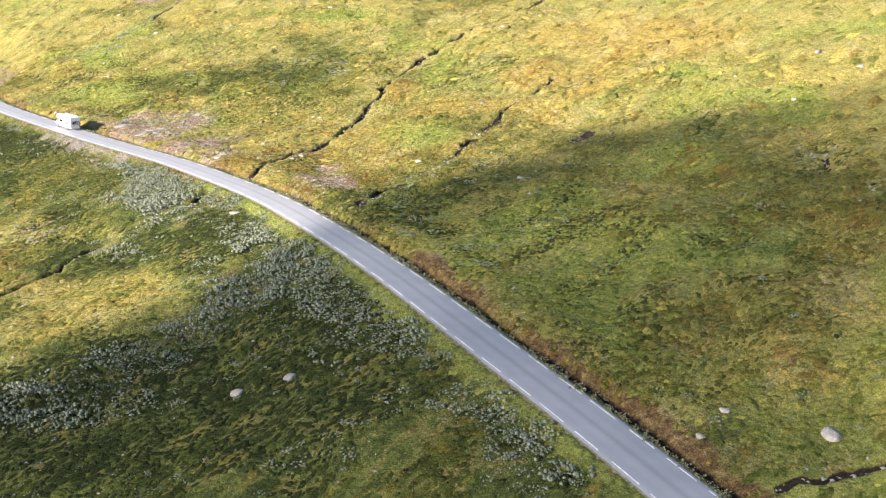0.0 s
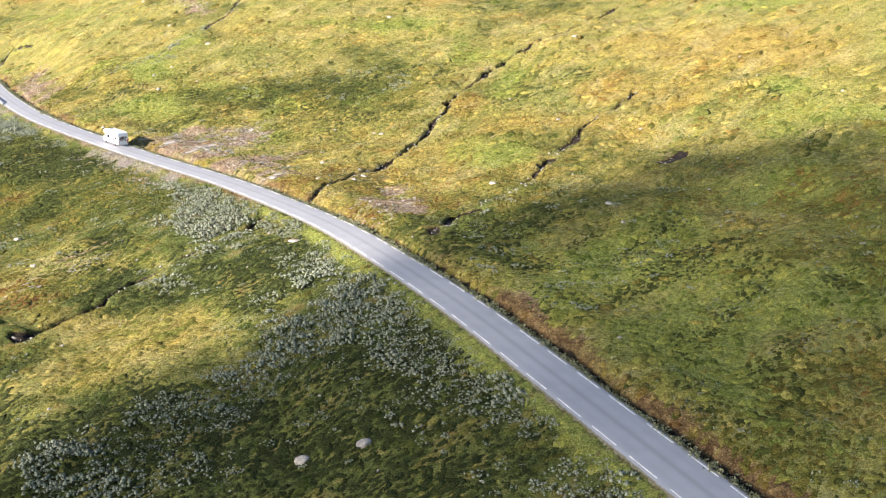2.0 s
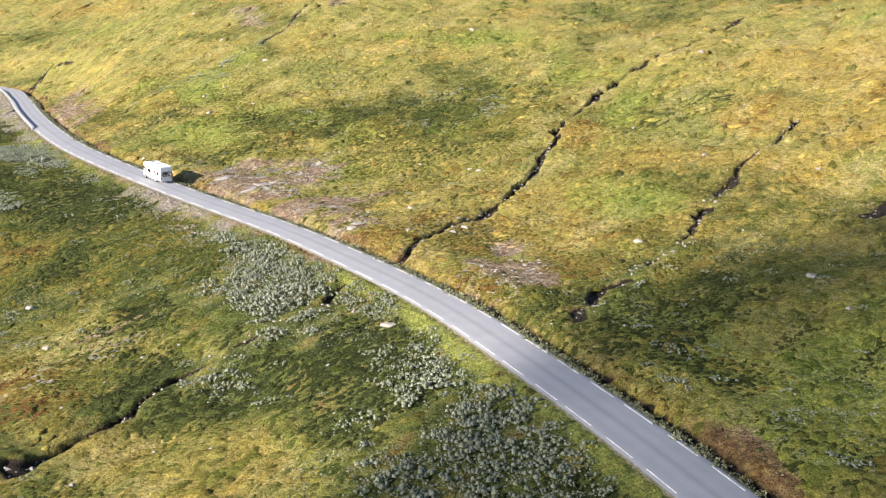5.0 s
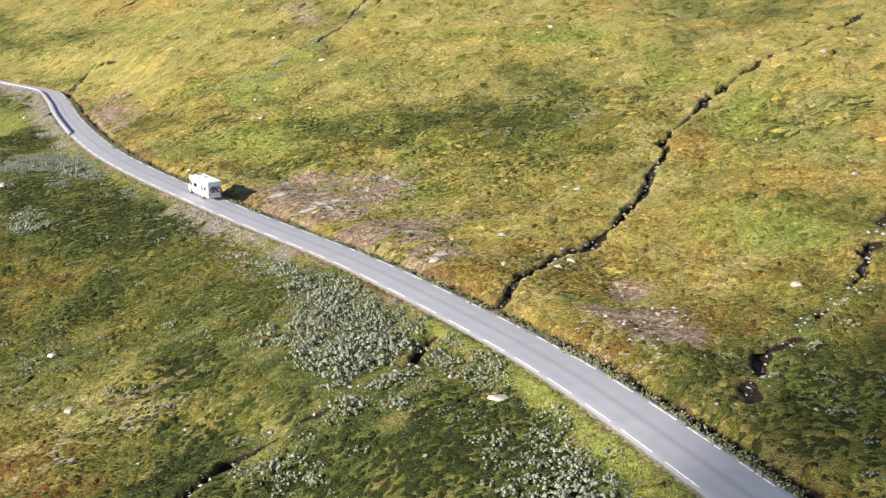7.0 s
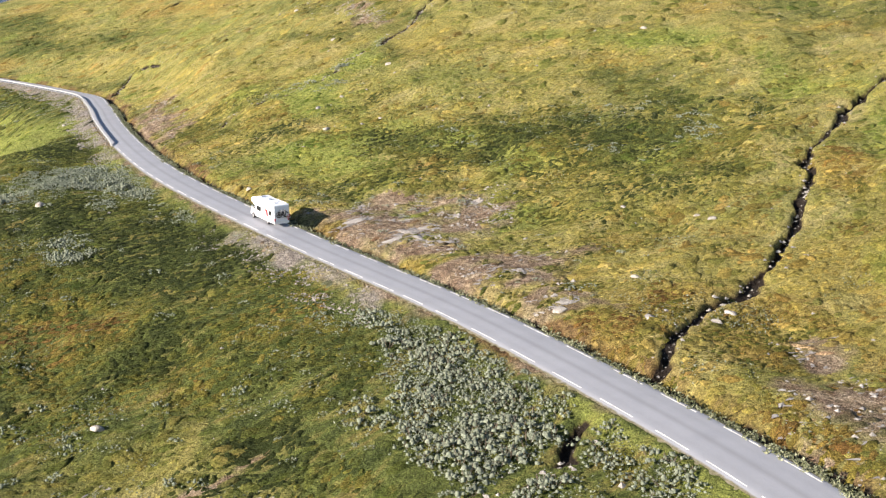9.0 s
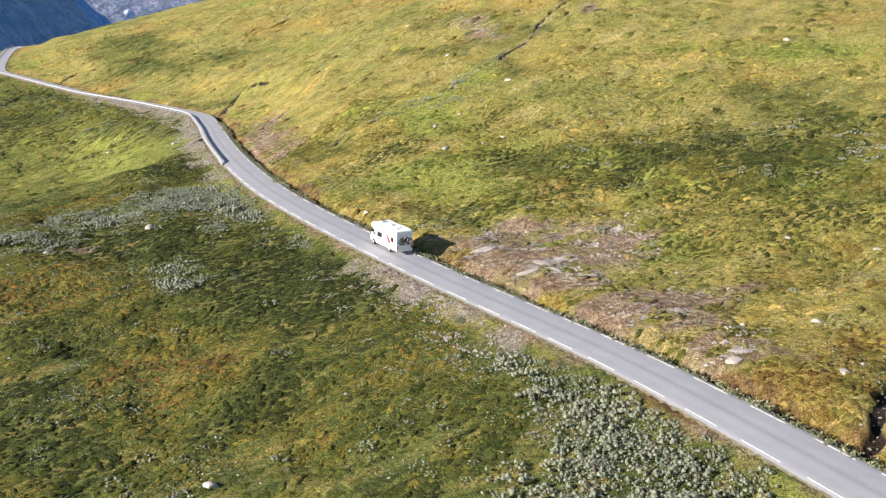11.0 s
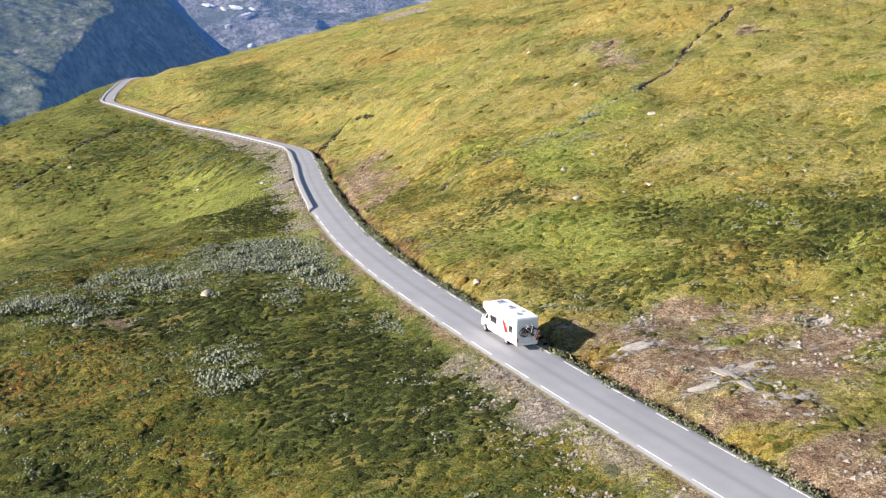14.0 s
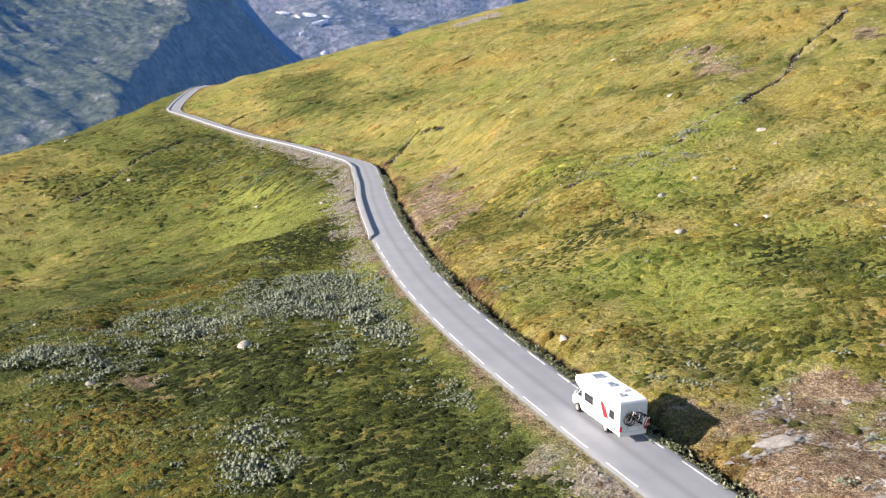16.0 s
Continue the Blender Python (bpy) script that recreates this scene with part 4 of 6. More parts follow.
def slab(profile, half, inset=0.0):
    """A side profile of (y, z) drawn out to both sides."""
    bm = bmesh.new()
    a = [bm.verts.new((-half, y, z)) for y, z in profile]
    c = [bm.verts.new((half, y, z)) for y, z in profile]
    bm.faces.new(a)
    bm.faces.new(c[::-1])
    for i in range(len(profile)):
        j = (i + 1) % len(profile)
        bm.faces.new((a[i], c[i], c[j], a[j]))
    bmesh.ops.recalc_face_normals(bm, faces=bm.faces[:])
    if inset:
        bmesh.ops.bevel(bm, geom=bm.edges[:], offset=inset, segments=2, profile=0.6, affect='EDGES')
    return bm


def rounded(x0, x1, y0, y1, z0, z1, r=0.03):
    bm = bmesh.new()
    box(bm, x0, x1, y0, y1, z0, z1)
    bmesh.ops.bevel(bm, geom=bm.edges[:], offset=r, segments=2, affect='EDGES')
    return bm


def disc(radius, width, segments=24):
    """A wheel-like body round the x axis."""
    bm = bmesh.new()
    bmesh.ops.create_cone(bm, cap_ends=True, segments=segments, radius1=radius, radius2=radius, depth=width,
                          matrix=Matrix.Rotation(radians(90), 4, 'Y'))
    bmesh.ops.bevel(bm, geom=[e for e in bm.edges if abs(e.verts[0].co.x - e.verts[1].co.x) < 1e-4], offset=0.03, segments=2, affect='EDGES')
    return bm


def tube(bm, a, b, r, segments=8):
    a, b = Vector(a), Vector(b)
    m = look((a + b) / 2, b)
    bmesh.ops.create_cone(bm, cap_ends=True, segments=segments, radius1=r, radius2=r, depth=(b - a).length, matrix=m)


def ring(bm, centre, radius, r, segments=28):
    """A hoop standing in the x-z plane."""
    rows = []
    for i in range(segments):
        a = 2 * math.pi * i / segments
        d = Vector((math.cos(a), 0, math.sin(a)))
        row = []
        for k in range(6):
            b = 2 * math.pi * k / 6
            row.append(bm.verts.new(Vector(centre) + d * (radius + r * math.cos(b)) + Vector((0, r * math.sin(b), 0))))
        rows.append(row)
    for i in range(segments):
        for k in range(6):
            bm.faces.new((rows[i][k], rows[i][(k + 1) % 6], rows[(i + 1) % segments][(k + 1) % 6], rows[(i + 1) % segments][k]))


def bicycle(base, label, colour):
    """A bicycle along x, wheels on z = 0."""
    b = tagged(new("bicycle"), label, "bicycle", "bicycles on the carrier")
    b.matrix_world = base
    for x in (-0.52, 0.52):
        bm = bmesh.new()
        ring(bm, (x, 0, 0.36), 0.34, 0.05)
        for k in range(6):
            a = math.pi * k / 6
            d = Vector((math.cos(a), 0, math.sin(a))) * 0.31
            tube(bm, Vector((x, 0, 0.34)) - d, Vector((x, 0, 0.34)) + d, 0.004, 4)
        part("wheel", bm, M_BLACK, b)
    bm = bmesh.new()
    for p, q in (((-0.52, 0, 0.34), (-0.12, 0, 0.3)), ((-0.52, 0, 0.34), (-0.2, 0, 0.82)), ((-0.12, 0, 0.3), (-0.22, 0, 0.9)), ((-0.12, 0, 0.3), (0.34, 0, 0.75)),
                 ((-0.2, 0, 0.8), (0.32, 0, 0.85)), ((0.52, 0, 0.34), (0.3, 0, 0.98))):
        tube(bm, p, q, 0.024)
    part("frame", bm, colour, b)
    part("saddle", rounded(-0.34, -0.1, -0.07, 0.07, 0.9, 0.96), M_BLACK, b)
    bm = bmesh.new()
    tube(bm, (0.3, -0.3, 1.0), (0.3, 0.3, 1.0), 0.018)
    part("handlebar", bm, M_GREYTRIM, b)
    return b


VAN_AT, VAN_OFF = 191.0, -1.05
spot, heading, climb = road_at(VAN_AT, VAN_OFF, 0.045)
VAN = Matrix.Translation(spot) @ Matrix.Scale(0.95, 4) @ pose(0, 0, 0, 0, 0, heading) @ pose(0, 0, 0, climb, 0, 0)
van = tagged(new("camper_van"), "white alcove camper van with red stripes driving on the road", "camper van")
van.matrix_world = VAN
shell = part("body", slab([(-3.4, 0.48), (-3.46, 1.0), (-3.42, 2.8), (-3.3, 2.96), (0.9, 3.0), (2.2, 3.06), (2.85, 2.88), (3.02, 2.6), (2.9, 2.3), (2.2, 2.02), (1.9, 1.9), (1.85, 0.45)], 1.14, 0.07), M_SHELL, van)
cab = part("cab", slab([(1.8, 0.42), (3.3, 0.4), (3.52, 0.62), (3.5, 0.98), (3.4, 1.12), (2.95, 1.24), (2.25, 2.02), (1.8, 2.05)], 0.98, 0.06), M_SHELL, van)
bm = bmesh.new()
q = [bm.verts.new(p) for p in ((-0.82, 2.93, 1.33), (0.82, 2.93, 1.33), (0.76, 2.36, 1.96), (-0.76, 2.36, 1.96))]
bm.faces.new(q)
bmesh.ops.solidify(bm, geom=bm.faces[:], thickness=0.03)
part("windscreen", bm, M_GLASS, cab, "dark tinted windscreen").location = (0, 0.015, 0.015)
part("bumper", rounded(-0.95, 0.95, 3.42, 3.6, 0.35, 0.6, 0.05), M_GREYTRIM, cab)
for sx in (-1, 1):
    w_ = part("cab_window", slab([(1.98, 1.3), (2.72, 1.3), (2.3, 1.84), (1.98, 1.86)], 0.0125), M_GLASS, cab)
    w_.location = (sx * 0.985, 0, 0)
    mirror = part("mirror", rounded(-0.12, 0.12, -0.06, 0.06, -0.18, 0.18, 0.04), M_SHELL, cab)
    mirror.location = (sx * 1.16, 2.72, 1.5)
    for y0, y1, z0, z1 in ((0.2, 1.4, 1.4, 2.02), (-2.75, -2.1, 1.42, 2.02)):
        frame_ = part("window_frame", rounded(-0.02, 0.02, y0 - 0.05, y1 + 0.05, z0 - 0.05, z1 + 0.05, 0.015), M_GREYTRIM, van)
        frame_.location.x = sx * 1.15
        pane = part("pane", rounded(-0.015, 0.015, y0, y1, z0, z1, 0.01), M_GLASS, frame_)
        pane.location.x = sx * 0.018
    for pts in ([(-1.85, 1.2), (-1.35, 1.1), (-0.8, 2.15), (-1.2, 2.2)], [(-2.1, 1.02), (-1.94, 1.0), (-1.38, 2.05), (-1.5, 2.07)]):
        d_ = part("stripe", slab(pts, 0.012), M_RED, shell, "slanted red stripe")
        d_.location.x = sx * 1.145
    for y in (2.55, -1.55):
        tyre = part("wheel", disc(0.36, 0.24), M_BLACK, van)
        tyre.location = (sx * 0.98, y, 0.36)
        rim = part("rim", disc(0.23, 0.05, 18), M_RIM, tyre)
        rim.location.x = sx * 0.115
        arch = part("wheel_arch", rounded(-0.02, 0.02, -0.5, 0.5, 0, 0.16, 0.015), M_GREYTRIM, shell if y < 0 else cab)
        arch.location = (sx * (1.145 if y < 0 else 0.99), y, 0.68)
    lamp = part("tail_lamp", rounded(-0.09, 0.09, -0.03, 0.03, -0.2, 0.2, 0.025), M_LAMP, shell)
    lamp.location = (sx * 1.0, -3.46, 0.95)
    head_ = part("headlamp", rounded(-0.2, 0.2, -0.05, 0.05, -0.12, 0.12, 0.03), M_HATCH, cab)
    head_.location = (sx * 0.72, 3.47, 0.9)
part("skirt", rounded(-1.12, 1.12, -3.5, -3.38, 0.4, 0.72, 0.03), M_STRIPE, shell)
part("number_plate", rounded(-0.26, 0.26, -3.53, -3.5, 0.52, 0.63, 0.005), M_STRIPE, shell, "plain number plate bar")
door = part("door", rounded(1.13, 1.165, -0.95, -0.3, 0.55, 2.35, 0.015), M_SHELL, van)
part("door_handle", rounded(1.16, 1.2, -0.9, -0.82, 1.35, 1.5, 0.01), M_GREYTRIM, door)
for x, y, w_, d_, tone in ((0.0, 1.6, 0.5, 0.36, M_HATCH), (0.05, -0.2, 0.33, 0.3, M_HATCH), (-0.35, -2.2, 0.24, 0.22, M_GREYTRIM), (0.45, -1.5, 0.2, 0.2, M_SHELL)):
    lid = part("roof_hatch", rounded(x - w_, x + w_, y - d_, y + d_, 2.96, 3.1, 0.04), M_SHELL, van)
    part("pane", rounded(x - w_ * 0.8, x + w_ * 0.8, y - d_ * 0.8, y + d_ * 0.8, 3.09, 3.115, 0.01), tone, lid)
part("roof_rail", rounded(0.95, 1.0, -3.0, -0.5, 2.98, 3.08, 0.015), M_GREYTRIM, shell)
rack = bmesh.new()
for x in (-0.45, 0.45):
    tube(rack, (x, -3.5, 0.9), (x, -3.5, 2.3), 0.02)
    tube(rack, (x, -3.5, 1.29), (x, -3.95, 1.29), 0.02)
for y in (-3.62, -3.85):
    tube(rack, (-0.85, y, 1.31), (0.85, y, 1.31), 0.025)
part("bicycle_rack", rack, M_RIM, van)
rear = part("window_frame", rounded(-0.62, 0.62, -3.475, -3.43, 1.5, 2.12, 0.015), M_GREYTRIM, van)
part("pane", rounded(-0.57, 0.57, -3.49, -3.46, 1.55, 2.07, 0.01), M_GLASS, rear)
board = part("warning_board", rounded(0.42, 1.0, -4.02, -3.99, 1.26, 1.86, 0.01), M_STRIPE, van, "red and white striped warning board")
for k in range(3):
    bm = bmesh.new()
    x0 = 0.42 + 0.2 * k
    for pts in ([(x0, 1.27), (x0 + 0.11, 1.27), (min(0.99, x0 + 0.36), 1.84 - 0.18 * k), (min(0.99, x0 + 0.25), 1.84)],):
        f = bm.faces.new([bm.verts.new((x, -4.026, z)) for x, z in pts])
        bmesh.ops.solidify(bm, geom=[f], thickness=0.004)
    part("stripe", bm, M_RED, board)
bicycle(VAN @ pose(-0.05, -3.64, 1.34), "dark bicycle strapped to the camper's rear carrier", M_BLACK)
bicycle(VAN @ pose(0.03, -3.86, 1.34, 0, 0, 180), "black bicycle strapped to the camper's rear carrier", M_GREYTRIM)

# ---- boulders ----
def stone_mesh(name, seed, squash=0.7, ragged=0.1):
    rng = np.random.default_rng(seed)
    bm = bmesh.new()
    bmesh.ops.create_icosphere(bm, subdivisions=3, radius=1.0)
    cuts = [(Vector(rng.normal(size=3)).normalized(), rng.uniform(0.6, 0.9)) for _ in range(9)]
    for v in bm.verts:
        p = v.co.copy()
        for d, h in cuts:
            over = p.dot(d) - h
            if over > 0:
                p -= d * over * 0.85
        p *= 1 + ragged * noise.noise(p * 2.1 + Vector((seed, 0, 0))) + 0.6 * (ragged - 0.1) * noise.noise(p * 5.3 + Vector((0, seed, 0)))
        v.co = Vector((p.x * 1.15, p.y * 0.9, p.z * squash))
    me = bpy.data.meshes.new(name)
    bm.to_mesh(me)
    bm.free()
    me.polygons.foreach_set("use_smooth", np.ones(len(me.polygons), bool))
    me.materials.append(M_ROCK)
    return me


stones_ = [stone_mesh("boulder", k, 0.5 + 0.04 * k) for k in range(6)]
rng = np.random.default_rng(5)
taken = []
for spots, words in ((ROCKS_BELOW, "pale grey lichened boulder in heath below the road"), (ROCKS_ABOVE, "pale weathered boulder lying in moor grass"), (ROCKS_FAR, "pale boulder on the upper moor slope")):
    for x, y, r in spots:
        if any(math.hypot(x - a, y - b) < 2.2 for a, b in taken):
            continue
        taken.append((x, y))
        k = int(rng.integers(len(stones_)))
        ob = tagged(new("boulder", stones_[k]), words, "boulder", "boulders on the moor")
        size = r * rng.uniform(0.85, 1.1)
        ob.matrix_world = Matrix.Translation((x, y, float(ground_z(np.array([x]), np.array([y]))[0]) - 0.12 * size)) @ pose(0, 0, 0, rng.uniform(-15, 15), rng.uniform(-15, 15), rng.uniform(0, 360)) @ Matrix.Scale(size, 4)


# flat slabs of bedrock in the bare patches above the road
slab_me = [stone_mesh("flat_rock", 40 + k, 0.1, 0.4) for k in range(4)]
for me in slab_me:
    me.materials[0] = M_SLAB
FLAT_ROCKS = [(-69.5, 216.9, 1.6), (-70.6, 215.7, 1.1), (-60.0, 215.3, 1.4), (-60.1, 210.7, 1.3), (-61.8, 212.7, 1.7), (-62.9, 218.2, 1.0), (-55.1, 225.3, 1.3),
              (-57.8, 220.7, 1.1), (-58.2, 208.7, 1.2), (-56.4, 210.1, 1.1), (-63.1, 210.1, 1.3), (-46.7, 199.0, 1.1), (-41.6, 189.0, 1.0)]
for k, (x, y, r) in enumerate(FLAT_ROCKS):
    ob = tagged(new("flat_rock", slab_me[k % 4]), "pale flat bedrock showing through bare soil", "rock", "flat rocks in the bare patch")
    h = ground_z(np.array([x, x + 0.8, x]), np.array([y, y, y + 0.8]))
    lie_ = Vector((h[0] - h[1], h[0] - h[2], 0.8)).normalized().to_track_quat('Z', 'Y').to_matrix().to_4x4()
    ob.matrix_world = Matrix.Translation((x, y, float(h[0]) + 0.02 * r)) @ lie_ @ pose(0, 0, 0, 0, 0, 48 + 23 * math.sin(5.1 * k)) @ Matrix.Diagonal((r * 0.95, r * 0.5, r * 0.38, 1))


# ---- plants ----
def nearest(grid_, x, y):
    i = np.clip(np.searchsorted(XS, x), 0, len(XS) - 1)
    j = np.clip(np.searchsorted(YS, y), 0, len(YS) - 1)
    return grid_[i, j]


def gully_gap(x, y):
    """Metres from the nearest gully's edge."""
    out = np.full(x.shape, 50.0)
    for points, width, depth in GULLIES:
        g = glide(points, 3.0)
        sel = (x > g[:, 0].min() - 8) & (x < g[:, 0].max() + 8) & (y > g[:, 1].min() - 8) & (y < g[:, 1].max() + 8)
        u, v = x[sel], y[sel]
        out[sel] = np.minimum(out[sel], near(u + 0.7 * wave(u, v, 4.5, 21) + 0.45 * wave(u, v, 1.8, 22), v + 0.7 * wave(u, v, 4.5, 23) + 0.45 * wave(u, v, 1.8, 24), g)[0] - width)
    return out


def off_road(x, y):
    return near(x, y, ROAD)[0]


def sown(rng, patches, per_m2):
    """Random places in patches."""
    xs, ys = [], []
    for px, py, a, b, turn in patches:
        n_ = int(per_m2 * math.pi * a * b)
        r, t = np.sqrt(rng.random(n_)) * 1.05, rng.random(n_) * 2 * math.pi
        u, v = a * r * np.cos(t), b * r * np.sin(t)
        c, s = math.cos(radians(turn)), math.sin(radians(turn))
        xs.append(px + u * c - v * s)
        ys.append(py + u * s + v * c)
    return np.concatenate(xs), np.concatenate(ys)


def thinned(x, y, gap):
    """Leaves out places that share a cell of that size."""
    key = np.floor(x / gap).astype(np.int64) * 100003 + np.floor(y / gap).astype(np.int64)
    _, first = np.unique(key, return_index=True)
    return x[first], y[first]


def jittered(rng, x0, x1, y0, y1, step):
    gx, gy = np.meshgrid(np.arange(x0, x1, step), np.arange(y0, y1, step), indexing="ij")
    x, y = gx.ravel() + rng.uniform(-0.6, 0.6, gx.size) * step, gy.ravel() + rng.uniform(-0.6, 0.6, gx.size) * step
    return x, y


def leaf_cloud(rng, lobes, leaves, leaf, spread_, tall, loose=0.55):
    """Corners of many small leaf sprays on the outside of a lumpy bush of about one metre radius."""
    out = []
    for _ in range(lobes):
        c = np.array([*(rng.normal(size=2) * spread_), 0])
        c[2] = rng.uniform(0.15, 0.5) * tall
        r = rng.uniform(0.28, 0.48)
        d = rng.normal(size=(leaves // lobes, 3))
        d[:, 2] = np.abs(d[:, 2]) * 0.9 - 0.15
        d /= np.linalg.norm(d, axis=1)[:, None]
        p = c + d * r * np.array([1, 1, 0.8 * tall]) * rng.uniform(0.7, 1.1, (len(d), 1))
        nrm = d + rng.normal(size=d.shape) * loose
        nrm /= np.linalg.norm(nrm, axis=1)[:, None]
        a = np.cross(nrm, rng.normal(size=d.shape))
        a /= np.linalg.norm(a, axis=1)[:, None]
        b = np.cross(nrm, a)
        s1, s2 = leaf * rng.uniform(0.7, 1.4, (len(d), 1)), leaf * rng.uniform(0.35, 0.75, (len(d), 1))
        out.append(np.stack([p - a * s1, p - b * s2, p + a * s1, p + b * s2], 1))
    v = np.concatenate(out).reshape(-1, 3)
    v[:, 2] = np.maximum(v[:, 2], 0.01)
    return v


def planted(protos, which, x, y, z, size, turn, height):
    """One array of corners for copies of protos set on the ground."""
    out = []
    for k, v in enumerate(protos):
        m = which == k
        if not m.any():
            continue
        c, s = np.cos(turn[m])[:, None], np.sin(turn[m])[:, None]
        px = (v[None, :, 0] * c - v[None, :, 1] * s) * size[m][:, None] + x[m][:, None]
        py = (v[None, :, 0] * s + v[None, :, 1] * c) * size[m][:, None] + y[m][:, None]
        pz = v[None, :, 2] * (size[m] * height[m])[:, None] + z[m][:, None]
        out.append(np.stack([px, py, pz], -1).reshape(-1, 3))
    return np.concatenate(out)


def quads(n_):
    return np.arange(n_).reshape(-1, 4)


def sprays(rng, p, length, width, loose):
    """Four corners of a small leafy spray, more or less upward, at each place."""
    nrm = np.array([0, 0, 1.0]) + loose * rng.normal(size=p.shape)
    nrm /= np.linalg.norm(nrm, axis=1)[:, None]
    a = np.cross(nrm, rng.normal(size=p.shape))
    a /= np.linalg.norm(a, axis=1)[:, None]
    b = np.cross(nrm, a)
    s1, s2 = rng.uniform(*length, (len(p), 1)), rng.uniform(*width, (len(p), 1))
    return np.stack([p - a * s1, p - b * s2, p + a * s1, p + b * s2], 1)


def willow_shape(rng, lobes, leaves, leaf, wide_, tall):
    """A ragged bush of lumpy boughs with leaf sprays on them: places, and corner numbers of triangles."""
    vs_, fs_ = [], []
    i = np.arange(4)
    j = (i + 1) % 4
    dome = np.concatenate([np.stack([i, j, j + 4], 1), np.stack([i, j + 4, i + 4], 1), np.stack([i + 4, j + 4, 0 * i + 8], 1)])
    spray = np.array([(0, 1, 2), (0, 2, 3)])
    n_ = 0
    for _ in range(lobes):
        c = np.array([*(rng.normal(size=2) * wide_), 0])
        c[2] = tall * max(0.08, 0.5 - 0.4 * (c[0] ** 2 + c[1] ** 2)) * rng.uniform(0.7, 1.1)
        r = rng.uniform(0.11, 0.23)
        t = rng.uniform(0, 6.28) + i * math.pi / 2
        low_, high = r * rng.uniform(0.8, 1.2, 4), 0.68 * r * rng.uniform(0.75, 1.25, 4)
        p = np.concatenate([np.stack([low_ * np.cos(t), low_ * np.sin(t), -0.3 * r + 0 * t], 1), np.stack([high * np.cos(t), high * np.sin(t), r * rng.uniform(0.45, 0.7, 4)], 1), [[0, 0, 0.85 * r]]])
        vs_.append(np.maximum(p * 0.7 + c, [-9, -9, -0.1]))
        fs_.append(dome + n_)
        n_ += 9
        d = rng.normal(size=(leaves, 3))
        d[:, 2] = np.abs(d[:, 2]) * 0.9 - 0.1
        d /= np.linalg.norm(d, axis=1)[:, None]
        q = c + d * r * np.array([1, 1, 0.9]) * rng.uniform(0.75, 1.2, (leaves, 1))
        nrm = d + rng.normal(size=d.shape) * 0.5
        nrm /= np.linalg.norm(nrm, axis=1)[:, None]
        a = np.cross(nrm, rng.normal(size=d.shape))
        a /= np.linalg.norm(a, axis=1)[:, None]
        b = np.cross(nrm, a)
        s1, s2 = leaf * rng.uniform(0.7, 1.4, (leaves, 1)), leaf * rng.uniform(0.35, 0.75, (leaves, 1))
        vs_.append(np.maximum(np.stack([q - a * s1, q - b * s2, q + a * s1, q + b * s2], 1).reshape(-1, 3), [-9, -9, 0.01]))
        fs_.append((spray[None] + n_ + 4 * np.arange(leaves)[:, None, None]).reshape(-1, 3))
        n_ += 4 * leaves
    return np.concatenate(vs_), np.concatenate(fs_)


rng = np.random.default_rng(11)
# grey-green willows: bushes near the road are single things, the rest one thicket
x, y = sown(rng, WILLOWS_BELOW + WILLOWS_VERGE * 2 + WILLOWS_BROOK + WILLOWS_BANK + WILLOWS_BAND, 1.0)
ax, ay = sown(rng, WILLOWS_ABOVE, 0.5)
sparse = wave(ax, ay, 6.0, 47) + 0.6 * wave(ax, ay, 2.6, 48) > 0.25
x, y = np.concatenate([x, ax[sparse]]), np.concatenate([y, ay[sparse]])
wx, wy = jittered(rng, -140, 48, 80, 260, 3.4)
wd, wk, wu = near(wx, wy, ROAD)
lone = (side(wx, wy, ROAD, wk) > 0) & (wd < 70) & (wave(wx, wy, 14.0, 46) > 0.0)
low_right = (wd > 5) & (wx < -30) & (wd < 50) & (wave(wx, wy, 9.0, 46) + 0.6 * wave(wx, wy, 3.0, 99) > 0.45 - 0.4 * (wd < 24)) | (wx > -14) & (wy < 168) & (wd > 6) & (wd < 60) & (wave(wx, wy, 7.0, 46) + 0.5 * wave(wx, wy, 3.0, 99) > -0.1)
lone |= low_right
x, y = np.concatenate([x, wx[lone]]), np.concatenate([y, wy[lone]])
# a strip of willows along the low verge, and small ones strewn over the heath below it
strip_s, strip_o = rng.uniform(4, 112, 420), HALF + 2.6 + 6.5 * rng.random(420) ** 1.4
strip_ = np.array([tuple(road_at(a, b)[0]) for a, b in zip(strip_s, strip_o)])
strip_ = strip_[wave(strip_[:, 0], strip_[:, 1], 8.0, 61) > -0.35]
sx_, sy_ = jittered(rng, -62, 4, 84, 140, 2.3)
near_heath = (side(sx_, sy_, ROAD, near(sx_, sy_, ROAD)[1]) > 0) & (band(sx_, sy_, 4.0, 62) + 0.6 * wave(sx_, sy_, 2.5, 63) > 0.1)
x, y = np.concatenate([x, strip_[:, 0], sx_[near_heath]]), np.concatenate([y, strip_[:, 1], sy_[near_heath]])
bx_, by_ = sown(rng, WILLOWS_BROOK[:3], 4.0)
x, y = np.r_[x, bx_], np.r_[y, by_]
dense = blob(x, y, WILLOWS_BAND + WILLOWS_BANK[4:] + WILLOWS_BROOK[:3]) > 0.5
tx, ty = thinned(x[~dense], y[~dense], 1.12)
dx, dy = thinned(x[dense], y[dense], 0.75)
x, y = np.r_[tx, dx], np.r_[ty, dy]
